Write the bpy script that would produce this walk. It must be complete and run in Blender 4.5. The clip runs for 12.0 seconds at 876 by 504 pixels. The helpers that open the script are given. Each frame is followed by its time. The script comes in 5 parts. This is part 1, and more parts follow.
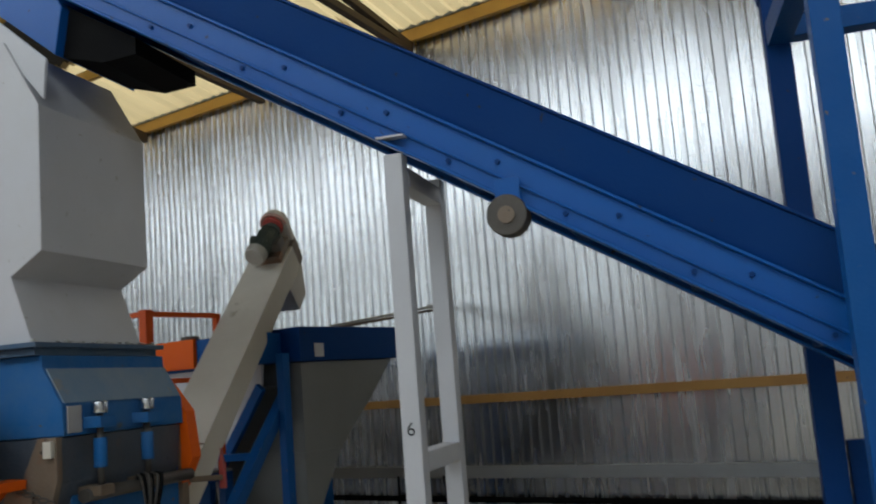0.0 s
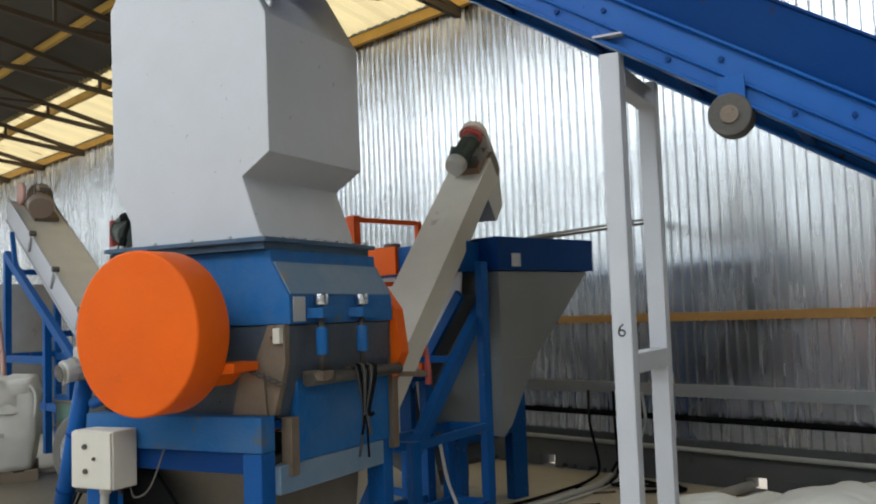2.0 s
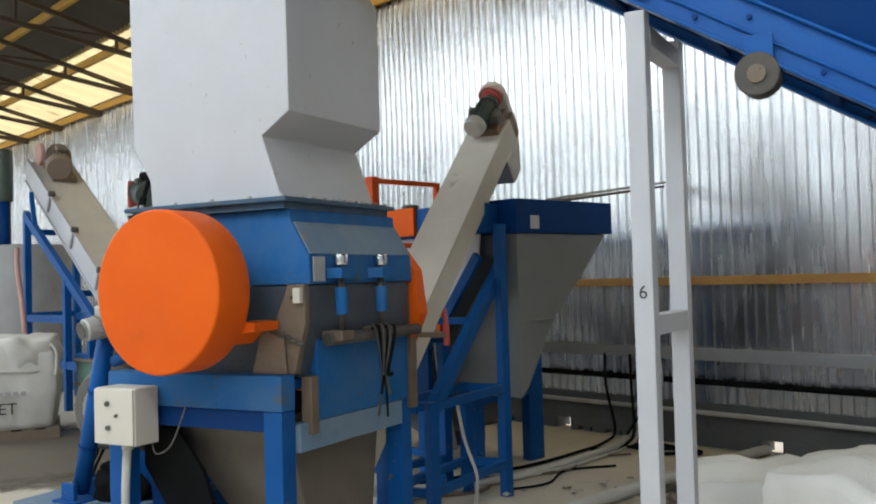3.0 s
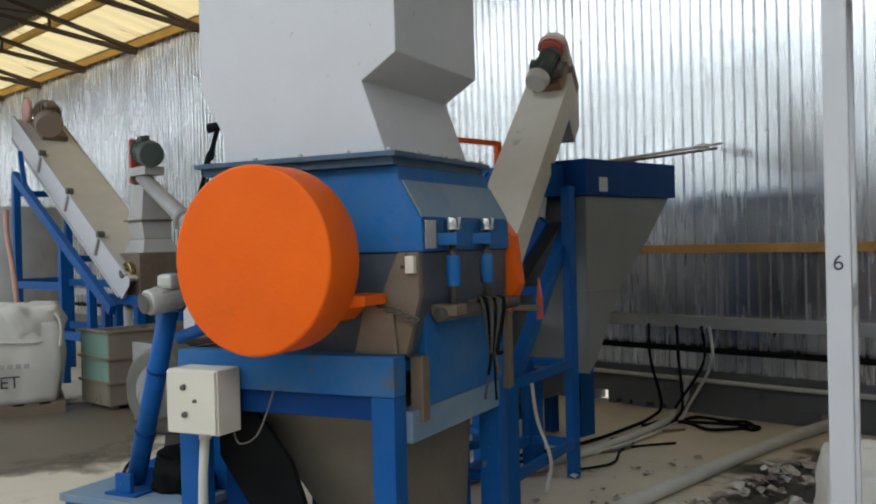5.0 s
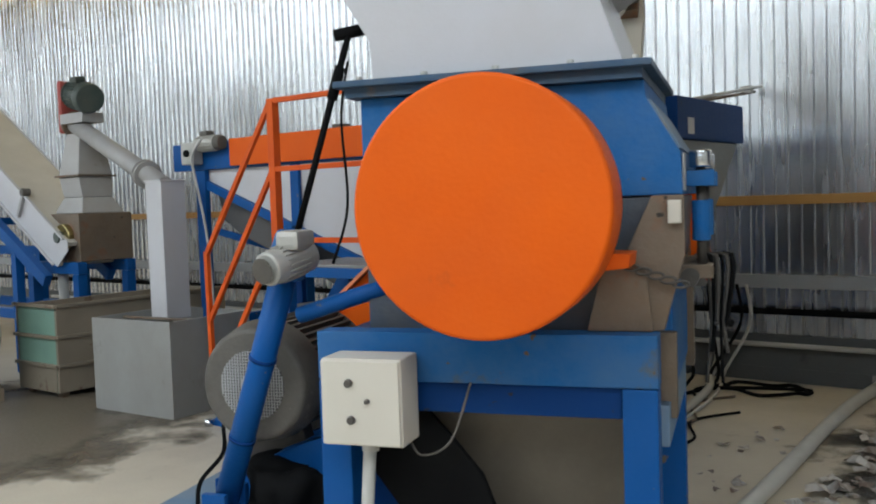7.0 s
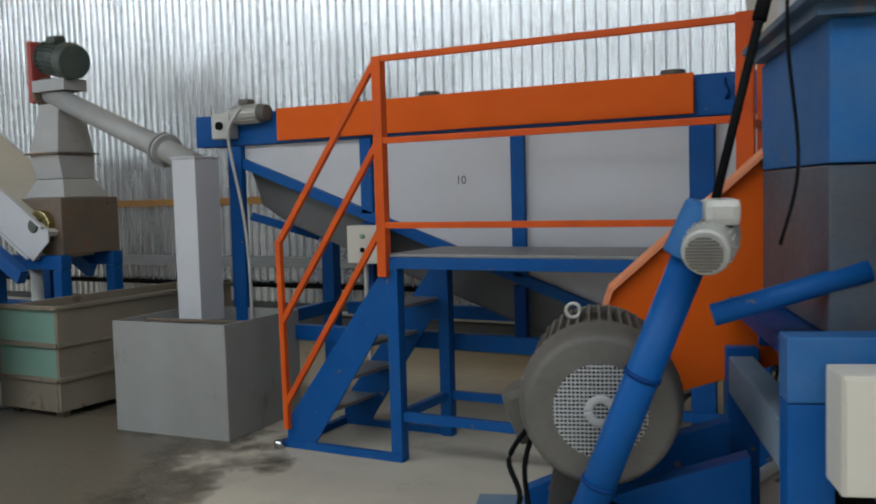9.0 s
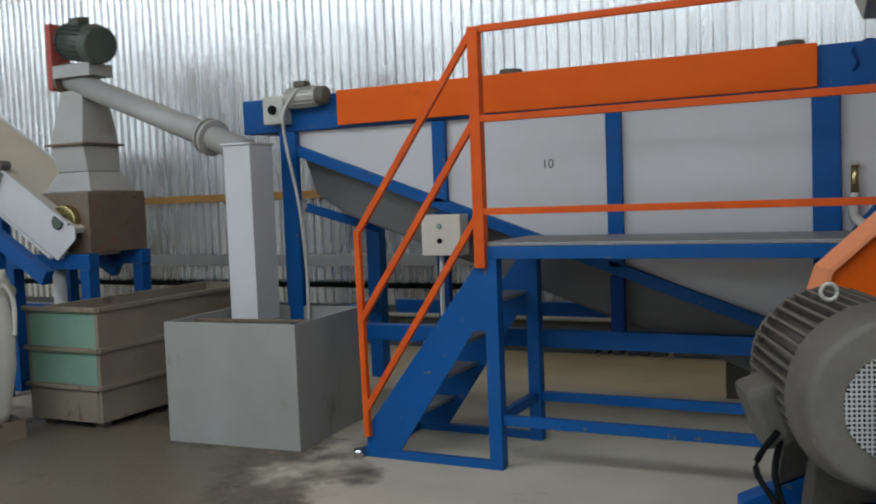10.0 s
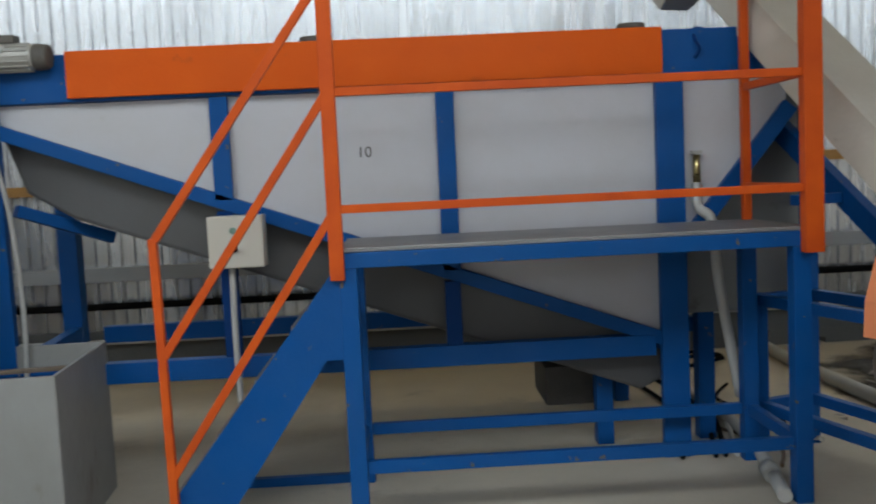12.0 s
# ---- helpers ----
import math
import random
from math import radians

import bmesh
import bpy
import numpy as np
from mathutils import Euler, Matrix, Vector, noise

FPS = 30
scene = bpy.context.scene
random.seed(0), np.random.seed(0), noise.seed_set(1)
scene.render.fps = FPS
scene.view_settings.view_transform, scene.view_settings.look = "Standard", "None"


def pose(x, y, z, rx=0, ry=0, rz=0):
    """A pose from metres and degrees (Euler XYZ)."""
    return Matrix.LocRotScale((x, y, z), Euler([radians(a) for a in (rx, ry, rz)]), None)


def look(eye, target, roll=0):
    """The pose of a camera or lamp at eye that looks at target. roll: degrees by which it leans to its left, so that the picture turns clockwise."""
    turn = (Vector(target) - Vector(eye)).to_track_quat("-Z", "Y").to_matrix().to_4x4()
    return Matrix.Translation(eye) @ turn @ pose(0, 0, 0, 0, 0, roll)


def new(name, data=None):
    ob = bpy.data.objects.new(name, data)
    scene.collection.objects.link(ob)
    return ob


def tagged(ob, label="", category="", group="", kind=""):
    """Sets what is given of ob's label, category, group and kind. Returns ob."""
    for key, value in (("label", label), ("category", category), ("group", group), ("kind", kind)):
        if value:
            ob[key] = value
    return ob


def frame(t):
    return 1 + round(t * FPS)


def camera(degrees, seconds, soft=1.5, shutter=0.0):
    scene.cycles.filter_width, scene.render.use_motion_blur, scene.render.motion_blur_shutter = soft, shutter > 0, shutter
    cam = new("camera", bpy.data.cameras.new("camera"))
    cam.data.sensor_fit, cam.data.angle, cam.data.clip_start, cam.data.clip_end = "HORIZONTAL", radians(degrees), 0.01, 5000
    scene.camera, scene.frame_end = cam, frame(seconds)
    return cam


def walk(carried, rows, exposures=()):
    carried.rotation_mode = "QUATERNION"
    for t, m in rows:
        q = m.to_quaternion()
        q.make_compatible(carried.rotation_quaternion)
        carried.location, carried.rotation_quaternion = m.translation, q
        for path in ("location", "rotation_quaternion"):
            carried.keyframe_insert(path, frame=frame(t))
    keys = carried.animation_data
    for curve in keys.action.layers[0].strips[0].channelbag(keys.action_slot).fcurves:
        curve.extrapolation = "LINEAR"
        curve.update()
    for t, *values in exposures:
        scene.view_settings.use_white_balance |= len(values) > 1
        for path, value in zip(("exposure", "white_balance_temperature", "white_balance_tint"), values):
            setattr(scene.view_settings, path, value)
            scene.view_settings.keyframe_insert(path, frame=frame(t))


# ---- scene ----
cam = camera(51.3, 12.0, 1.9, 0.2)
PATH = [
    (0, (-0.018, 0.619, 1.71), (-1.151, 2.243, 1.991), -4.4),
    (0.5, (-0.035, 0.544, 1.763), (-1.301, 2.048, 2.13), -3.9),
    (1, (-0.061, 0.514, 1.737), (-1.383, 1.962, 2.131), -3.5),
    (1.5, (-0.095, 0.513, 1.644), (-1.474, 1.931, 1.944), -2.9),
    (2, (-0.105, 0.516, 1.623), (-1.553, 1.889, 1.759), -2.0),
    (2.5, (-0.111, 0.508, 1.614), (-1.576, 1.866, 1.699), -1.8),
    (3, (-0.131, 0.51, 1.612), (-1.606, 1.859, 1.669), -1.6),
    (3.2, (-0.167, 0.493, 1.635), (-1.636, 1.851, 1.672), -1.8),
    (5, (-0.978, 0.376, 1.636), (-2.403, 1.78, 1.615), -1.4),
    (5.5, (-1.306, 0.315, 1.609), (-2.716, 1.733, 1.569), -1.4),
    (6, (-1.727, 0.283, 1.612), (-3.096, 1.74, 1.547), -1.5),
    (6.5, (-2.109, 0.237, 1.622), (-3.356, 1.797, 1.52), -1.8),
    (7, (-2.556, 0.251, 1.605), (-3.766, 1.84, 1.493), -1.9),
    (7.5, (-2.985, 0.302, 1.589), (-4.125, 1.942, 1.474), -1.5),
    (7.7, (-3.176, 0.31, 1.566), (-4.281, 1.972, 1.443), -1.4),
    (9.3, (-4.646, 0.09, 1.549), (-5.589, 1.85, 1.427), -1.9),
    (9.5, (-4.807, 0.095, 1.524), (-5.74, 1.86, 1.408), -2.1),
    (10, (-5.258, 0.15, 1.476), (-6.147, 1.937, 1.349), -2.2),
    (10.5, (-5.68, 0.276, 1.453), (-6.263, 2.182, 1.283), -1.5),
    (11, (-6.085, 0.417, 1.439), (-6.397, 2.386, 1.284), -1.5),
    (11.5, (-6.512, 0.599, 1.474), (-6.797, 2.573, 1.32), -1.7),
    (12, (-6.894, 0.737, 1.49), (-6.825, 2.729, 1.326), -2.7),
]
EXPOSURES = [(0.0, -0.95), (0.5, -1.06), (1.4, -0.92), (2.0, -0.3), (3.0, -0.08), (5.0, -0.38), (5.5, -0.22), (6.5, -0.15), (7.5, -0.42), (9.5, -0.62), (10.5, -0.28), (11.0, -0.27), (12.0, -0.42)]
walk(cam, [(t, look(eye, target, roll)) for t, eye, target, roll in PATH], EXPOSURES)

# ---- light ----
world = bpy.data.worlds.new("sky")
scene.world = world
world.use_nodes = True
wn = world.node_tree.nodes
sky = wn.new("ShaderNodeTexSky")
sky.sky_type, sky.sun_disc = "NISHITA", False
sky.sun_elevation, sky.sun_rotation = radians(54), radians(16)
world.node_tree.links.new(sky.outputs[0], wn["Background"].inputs[0])
wn["Background"].inputs[1].default_value = 0.12
sun_data = bpy.data.lights.new("sun", "SUN")
sun_data.energy, sun_data.angle, sun_data.color = 5.0, radians(0.6), (1.0, 0.95, 0.86)
sun = new("sun", sun_data)
sun.matrix_world = look((-2, 14, 20), (-6, 0, 0))


def window_light(name, x, y, z, rx, rz, w, h, power, color):
    """Daylight that enters by an opening of the building."""
    d = bpy.data.lights.new(name, "AREA")
    d.shape, d.size, d.size_y, d.energy, d.color = "RECTANGLE", w, h, power, color
    ob = new(name, d)
    ob.matrix_world = pose(x, y, z, rx, 0, rz)
    return ob


# clerestory of the south wall and the roof lights of the south slope
for _x in (-44.4, -34.8, -25.2, -15.6, -6.0, 3.2):
    window_light("clerestory_daylight", _x, -9.96, 4.45, 90, 0, 9.2, 1.3, 110 if _x < -10 else 75, (0.87, 0.96, 1.0))
    window_light("roof_daylight", _x, -3.0, 6.97, 13.8, 0, 9.2, 3.6, 760, (0.875, 0.965, 1.0))


# ---- materials ----
def mat(name, col, col2=None, rough=0.5, metal=0.0, scale=5.0, fine=60.0, bump=0.15, spread=0.35, vary=0.0, stain=None, stain_at=0.6, stretch=(1, 1, 1), spec=0.5, dust=None, dust_most=0.5, chip=None):
    """Base colour between two tones by broad noise, fine grain, stains with edges of their own, and bump."""
    m = bpy.data.materials.new(name)
    m.use_nodes = True
    nt = m.node_tree
    n, l = nt.nodes, nt.links
    b = n["Principled BSDF"]
    tc = n.new("ShaderNodeTexCoord")
    mp = n.new("ShaderNodeMapping")
    mp.inputs["Scale"].default_value = stretch
    l.new(tc.outputs["Object"], mp.inputs[0])
    big = n.new("ShaderNodeTexNoise")
    big.inputs["Scale"].default_value, big.inputs["Detail"].default_value = scale, 5
    l.new(mp.outputs[0], big.inputs["Vector"])
    small = n.new("ShaderNodeTexNoise")
    small.inputs["Scale"].default_value, small.inputs["Detail"].default_value = fine, 3
    l.new(mp.outputs[0], small.inputs["Vector"])
    ramp = n.new("ShaderNodeMapRange")
    ramp.inputs[1].default_value, ramp.inputs[2].default_value = 0.5 - spread, 0.5 + spread
    l.new(big.outputs[0], ramp.inputs[0])
    mix = n.new("ShaderNodeMix")
    mix.data_type = "RGBA"
    col2 = col2 or tuple(c * 0.8 for c in col)
    mix.inputs[6].default_value, mix.inputs[7].default_value = (*col, 1), (*col2, 1)
    l.new(ramp.outputs[0], mix.inputs[0])
    out = mix.outputs[2]
    if stain:
        st = n.new("ShaderNodeTexNoise")
        st.inputs["Scale"].default_value, st.inputs["Detail"].default_value = scale * 0.7 + 1.3, 8
        st.inputs["Roughness"].default_value = 0.65
        l.new(mp.outputs[0], st.inputs["Vector"])
        sr = n.new("ShaderNodeMapRange")
        sr.inputs[1].default_value, sr.inputs[2].default_value = stain_at, stain_at + 0.08
        l.new(st.outputs[0], sr.inputs[0])
        mx = n.new("ShaderNodeMix")
        mx.data_type = "RGBA"
        mx.inputs[7].default_value = (*stain, 1)
        l.new(sr.outputs[0], mx.inputs[0])
        l.new(out, mx.inputs[6])
        out = mx.outputs[2]
    if dust:
        dn = n.new("ShaderNodeTexNoise")
        dn.inputs["Scale"].default_value, dn.inputs["Detail"].default_value = 2.3, 9
        dn.inputs["Roughness"].default_value = 0.7
        l.new(tc.outputs["Object"], dn.inputs["Vector"])
        dr_ = n.new("ShaderNodeMapRange")
        dr_.inputs[1].default_value, dr_.inputs[2].default_value, dr_.inputs[4].default_value = 0.38, 0.72, dust_most
        l.new(dn.outputs[0], dr_.inputs[0])
        dm = n.new("ShaderNodeMix")
        dm.data_type = "RGBA"
        dm.inputs[7].default_value = (*dust, 1)
        l.new(dr_.outputs[0], dm.inputs[0])
        l.new(out, dm.inputs[6])
        out = dm.outputs[2]
    if chip:
        cn = n.new("ShaderNodeTexNoise")
        cn.inputs["Scale"].default_value, cn.inputs["Detail"].default_value = 19, 6
        l.new(tc.outputs["Object"], cn.inputs["Vector"])
        cr = n.new("ShaderNodeMapRange")
        cr.inputs[1].default_value, cr.inputs[2].default_value = 0.685, 0.72
        l.new(cn.outputs[0], cr.inputs[0])
        cm = n.new("ShaderNodeMix")
        cm.data_type = "RGBA"
        cm.inputs[7].default_value = (*chip, 1)
        l.new(cr.outputs[0], cm.inputs[0])
        l.new(out, cm.inputs[6])
        out = cm.outputs[2]
    if vary:
        oi = n.new("ShaderNodeObjectInfo")
        vr = n.new("ShaderNodeMapRange")
        vr.inputs[3].default_value, vr.inputs[4].default_value = 1 - vary, 1 + vary
        l.new(oi.outputs["Random"], vr.inputs[0])
        hs = n.new("ShaderNodeHueSaturation")
        l.new(vr.outputs[0], hs.inputs["Value"])
        l.new(out, hs.inputs["Color"])
        out = hs.outputs[0]
    l.new(out, b.inputs["Base Color"])
    rr = n.new("ShaderNodeMapRange")
    rr.inputs[3].default_value, rr.inputs[4].default_value = max(0.03, rough - 0.12), min(1, rough + 0.12)
    l.new(small.outputs[0], rr.inputs[0])
    l.new(rr.outputs[0], b.inputs["Roughness"])
    b.inputs["Metallic"].default_value = metal
    b.inputs["Specular IOR Level"].default_value = spec
    bp = n.new("ShaderNodeBump")
    bp.inputs["Strength"].default_value, bp.inputs["Distance"].default_value = bump, 0.01
    l.new(small.outputs[0], bp.inputs["Height"])
    l.new(bp.outputs[0], b.inputs["Normal"])
    return m


def sheet_light(name, col):
    """Fibreglass roof sheet that lets daylight through."""
    m = mat(name, col, tuple(c * 0.75 for c in col), 0.5, 0, 4.0, 30, 0.1, spread=0.22, stain=(0.30, 0.18, 0.05), stain_at=0.61, stretch=(1, 0.10, 0.1))
    n, l = m.node_tree.nodes, m.node_tree.links
    tr = n.new("ShaderNodeBsdfTranslucent")
    l.new(n["Principled BSDF"].inputs["Base Color"].links[0].from_socket, tr.inputs[0])
    mx = n.new("ShaderNodeMixShader")
    mx.inputs[0].default_value = 0.92
    l.new(n["Principled BSDF"].outputs[0], mx.inputs[1])
    l.new(tr.outputs[0], mx.inputs[2])
    l.new(mx.outputs[0], n["Material Output"].inputs[0])
    return m


BLUE = mat("blue_paint", (0.002, 0.082, 0.30), (0.002, 0.064, 0.24), 0.45, 0, 3, 70, 0.12, stain=(0.03, 0.09, 0.22), stain_at=0.68, spec=0.15, dust=(0.09, 0.16, 0.27), dust_most=0.12, chip=(0.14, 0.12, 0.10))
BLUE_DUSTY = mat("dusty_blue_paint", (0.004, 0.105, 0.34), (0.012, 0.098, 0.26), 0.58, 0, 4, 50, 0.2, stain=(0.09, 0.085, 0.08), stain_at=0.63, spec=0.15, dust=(0.15, 0.19, 0.20), dust_most=0.34, chip=(0.13, 0.085, 0.05))
BLUE_PALE = mat("dust_covered_blue_paint", (0.10, 0.19, 0.31), (0.15, 0.21, 0.28), 0.65, 0, 3, 60, 0.2, stain=(0.21, 0.20, 0.18), stain_at=0.62, spec=0.2, dust=(0.30, 0.29, 0.27), dust_most=0.45)
BLUE_FLANGE = mat("grimy_blue_paint", (0.030, 0.085, 0.17), (0.055, 0.085, 0.12), 0.55, 0, 5, 60, 0.2, stain=(0.10, 0.09, 0.08), stain_at=0.58, spec=0.2, dust=(0.16, 0.165, 0.17), dust_most=0.5)
# dark blue paint, also used to put shade into rear and underside members
BLUE_DARK = mat("dark_and_shaded_blue", (0.001, 0.040, 0.18), (0.001, 0.030, 0.14), 0.5, 0, 2, 60, 0.1, stain=(0.02, 0.06, 0.16), stain_at=0.66, spec=0.12, dust=(0.03, 0.07, 0.14), dust_most=0.14, chip=(0.03, 0.03, 0.04))
BLUE_CONV = mat("conveyor_blue_paint", (0.001, 0.092, 0.38), (0.001, 0.074, 0.31), 0.34, 0, 2, 60, 0.1, stain=(0.04, 0.11, 0.26), stain_at=0.66, spec=0.3, dust=(0.06, 0.16, 0.33), dust_most=0.14, chip=(0.02, 0.03, 0.06))
ORANGE = mat("orange_paint", (0.74, 0.115, 0.004), (0.63, 0.085, 0.004), 0.5, 0, 3, 60, 0.1, stain=(0.52, 0.085, 0.012), stain_at=0.62, spec=0.15, dust=(0.66, 0.16, 0.04), dust_most=0.15)
ORANGE_RAIL = mat("orange_rail_paint", (0.72, 0.115, 0.010), (0.50, 0.06, 0.010), 0.5, 0, 5, 80, 0.1, stain=(0.3, 0.06, 0.03), stain_at=0.7, spec=0.2)
ORANGE_PALE = mat("pale_orange_paint", (0.80, 0.30, 0.15), (0.72, 0.23, 0.10), 0.55, 0, 4, 60, 0.1, spec=0.2)
RED = mat("red_paint", (0.42, 0.06, 0.045), (0.32, 0.06, 0.05), 0.5, 0, 6, 60, 0.1)
HOPPER = mat("light_grey_paint", (0.50, 0.50, 0.53), (0.45, 0.45, 0.48), 0.5, 0, 2, 60, 0.08, stain=(0.41, 0.40, 0.385), stain_at=0.68, dust=(0.40, 0.385, 0.36), dust_most=0.35, chip=(0.33, 0.31, 0.29))
GREY_BEIGE = mat("grey_sheet_steel", (0.40, 0.40, 0.41), (0.32, 0.31, 0.305), 0.5, 0, 4, 50, 0.12, stain=(0.24, 0.21, 0.17), stain_at=0.66, dust=(0.30, 0.27, 0.23), dust_most=0.5)
PANEL = mat("tank_light_panel", (0.55, 0.55, 0.585), (0.49, 0.485, 0.51), 0.45, 0, 1.5, 60, 0.06, stain=(0.44, 0.43, 0.43), stain_at=0.68, dust=(0.44, 0.42, 0.40), dust_most=0.35)
# grey of the tank's underside, darkened in colour for the shade there
BELLY = mat("tank_shaded_belly", (0.10, 0.10, 0.105), (0.075, 0.072, 0.07), 0.5, 0, 2, 50, 0.1, stain=(0.15, 0.13, 0.1), stain_at=0.66)
BEIGE = mat("beige_paint", (0.60, 0.565, 0.50), (0.52, 0.485, 0.425), 0.6, 0, 3, 50, 0.12, stain=(0.33, 0.29, 0.23), stain_at=0.66, dust=(0.44, 0.40, 0.345), dust_most=0.45)
TANK = mat("plastic_grey_tank", (0.32, 0.32, 0.312), (0.25, 0.247, 0.238), 0.5, 0, 3, 40, 0.1, stain=(0.19, 0.175, 0.155), stain_at=0.63, dust=(0.20, 0.18, 0.15), dust_most=0.35, stretch=(1, 1, 0.45))
BROWN = mat("worn_brown_steel", (0.115, 0.085, 0.06), (0.19, 0.13, 0.085), 0.62, 0.2, 5, 60, 0.3, stain=(0.20, 0.085, 0.035), stain_at=0.57, dust=(0.19, 0.17, 0.15), dust_most=0.55, chip=(0.03, 0.025, 0.02))
GUNK = mat("oily_dark_steel", (0.045, 0.043, 0.042), (0.075, 0.062, 0.05), 0.6, 0.2, 5, 60, 0.3, stain=(0.13, 0.06, 0.03), stain_at=0.62, dust=(0.12, 0.11, 0.10), dust_most=0.5)
CHUTE = mat("bare_chute_steel", (0.16, 0.135, 0.105), (0.115, 0.098, 0.078), 0.55, 0.2, 3, 50, 0.12, stain=(0.10, 0.07, 0.045), stain_at=0.62, dust=(0.22, 0.19, 0.15), dust_most=0.5)
BLUE_DIRTY = mat("oily_blue_paint", (0.03, 0.065, 0.12), (0.055, 0.052, 0.05), 0.5, 0, 5, 60, 0.25, stain=(0.10, 0.06, 0.04), stain_at=0.6, dust=(0.13, 0.125, 0.12), dust_most=0.5, chip=(0.03, 0.025, 0.02))
BIN_GREY = mat("bin_grey_sheet", (0.195, 0.20, 0.20), (0.155, 0.158, 0.156), 0.5, 0, 2, 50, 0.1, stain=(0.10, 0.095, 0.085), stain_at=0.64)
MOTOR = mat("dusty_motor_grey", (0.10, 0.091, 0.080), (0.062, 0.057, 0.051), 0.65, 0, 7, 70, 0.25, stain=(0.19, 0.17, 0.145), stain_at=0.6, dust=(0.20, 0.175, 0.15), dust_most=0.5)
MOTOR_PALE = mat("pale_motor_aluminium", (0.48, 0.47, 0.44), (0.36, 0.35, 0.32), 0.45, 0.3, 8, 80, 0.2)
MOTOR_GREEN = mat("dark_green_motor", (0.035, 0.065, 0.058), (0.055, 0.07, 0.062), 0.5, 0, 6, 70, 0.2, dust=(0.16, 0.14, 0.12), dust_most=0.4)
MOTOR_BROWN = mat("dusty_brown_motor", (0.19, 0.165, 0.135), (0.24, 0.16, 0.12), 0.6, 0, 6, 70, 0.2)
# black rubber and cables; also stands in for hollows dark with shade
BLACK = mat("black_rubber_and_shade", (0.005, 0.005, 0.006), (0.010, 0.010, 0.010), 0.8, 0, 5, 60, 0.1, spec=0.05)
BOX = mat("cream_enclosure", (0.59, 0.55, 0.48), (0.53, 0.49, 0.42), 0.45, 0, 4, 60, 0.05, stain=(0.5, 0.45, 0.36), stain_at=0.72)
CHROME = mat("chrome", (0.75, 0.76, 0.78), None, 0.18, 1.0, 5, 60, 0.05)
BRASS = mat("brass", (0.55, 0.45, 0.2), (0.35, 0.3, 0.15), 0.3, 1.0, 8, 60, 0.1)
WHITE = mat("white_post_paint", (0.50, 0.50, 0.53), (0.43, 0.43, 0.455), 0.45, 0, 3, 60, 0.08, stain=(0.40, 0.36, 0.32), stain_at=0.73)
PIPE = mat("grey_plastic_pipe", (0.55, 0.55, 0.53), (0.40, 0.39, 0.37), 0.45, 0, 4, 50, 0.08)
GALV = mat("galvanised_sheet", (0.78, 0.79, 0.81), (0.64, 0.65, 0.67), 0.26, 1.0, 1.3, 9, 0.04, vary=0.06, spread=0.25, stretch=(1, 1, 0.12))
PLINTH = mat("grey_plinth", (0.13, 0.135, 0.135), (0.09, 0.093, 0.09), 0.7, 0, 1.5, 40, 0.3, stain=(0.06, 0.06, 0.058), stain_at=0.6)
GIRT = mat("ochre_girt", (0.42, 0.22, 0.05), (0.30, 0.14, 0.035), 0.55, 0, 4, 60, 0.15, stain=(0.10, 0.06, 0.04), stain_at=0.66)
GIRT_GREY = mat("grey_girt", (0.36, 0.37, 0.38), (0.28, 0.29, 0.3), 0.5, 0, 3, 60, 0.1)
# ochre paint pushed towards yellow, the roof sheets' backlight put into the colour
PURLIN = mat("glow_yellowed_roof_steel", (0.58, 0.35, 0.06), (0.42, 0.23, 0.04), 0.55, 0, 3, 60, 0.1)
TRUSS = mat("brown_truss_steel", (0.085, 0.055, 0.03), (0.05, 0.033, 0.02), 0.6, 0, 3, 60, 0.1)
ROOF = mat("grey_roof_sheet", (0.11, 0.10, 0.085), (0.075, 0.068, 0.06), 0.7, 0, 1.2, 40, 0.2)
ROOF_LIGHT = sheet_light("translucent_sheet", (0.95, 0.80, 0.44))
CONCRETE = mat("dusty_concrete", (0.55, 0.49, 0.40), (0.43, 0.38, 0.31), 0.68, 0, 0.55, 45, 0.2, spread=0.16, stain=(0.35, 0.31, 0.255), stain_at=0.60, dust=(0.60, 0.54, 0.44), dust_most=0.6)
EARTH = mat("pale_ground", (0.55, 0.52, 0.46), (0.44, 0.41, 0.36), 0.9, 0, 0.4, 12, 0.3)
WALLPAINT = mat("grey_render", (0.50, 0.50, 0.49), (0.42, 0.42, 0.41), 0.8, 0, 1, 40, 0.2)
SACK = mat("woven_white_sack", (0.64, 0.62, 0.58), (0.50, 0.48, 0.44), 0.75, 0, 4, 140, 0.4, stain=(0.46, 0.42, 0.35), stain_at=0.68)
INK = mat("black_print", (0.03, 0.03, 0.035), None, 0.6)
WOOD = mat("worn_wood", (0.20, 0.15, 0.10), (0.14, 0.105, 0.075), 0.75, 0, 4, 60, 0.3, stretch=(1, 6, 6))
TIN_GREEN = mat("pale_green_tin", (0.21, 0.36, 0.29), (0.17, 0.29, 0.24), 0.5, 0, 4, 60, 0.1, stain=(0.18, 0.15, 0.11), stain_at=0.62)
TIN_BROWN = mat("dirty_brown_tin", (0.20, 0.165, 0.125), (0.26, 0.22, 0.17), 0.6, 0, 4, 60, 0.15, stain=(0.14, 0.08, 0.05), stain_at=0.62)
WATER = mat("murky_water", (0.02, 0.016, 0.012), None, 0.08, 0, 3, 20, 0.1)
SCRAP = mat("plastic_scrap", (0.50, 0.48, 0.46), (0.16, 0.12, 0.10), 0.4, 0, 9, 60, 0.1, spread=0.12, stain=(0.25, 0.03, 0.04), stain_at=0.66)
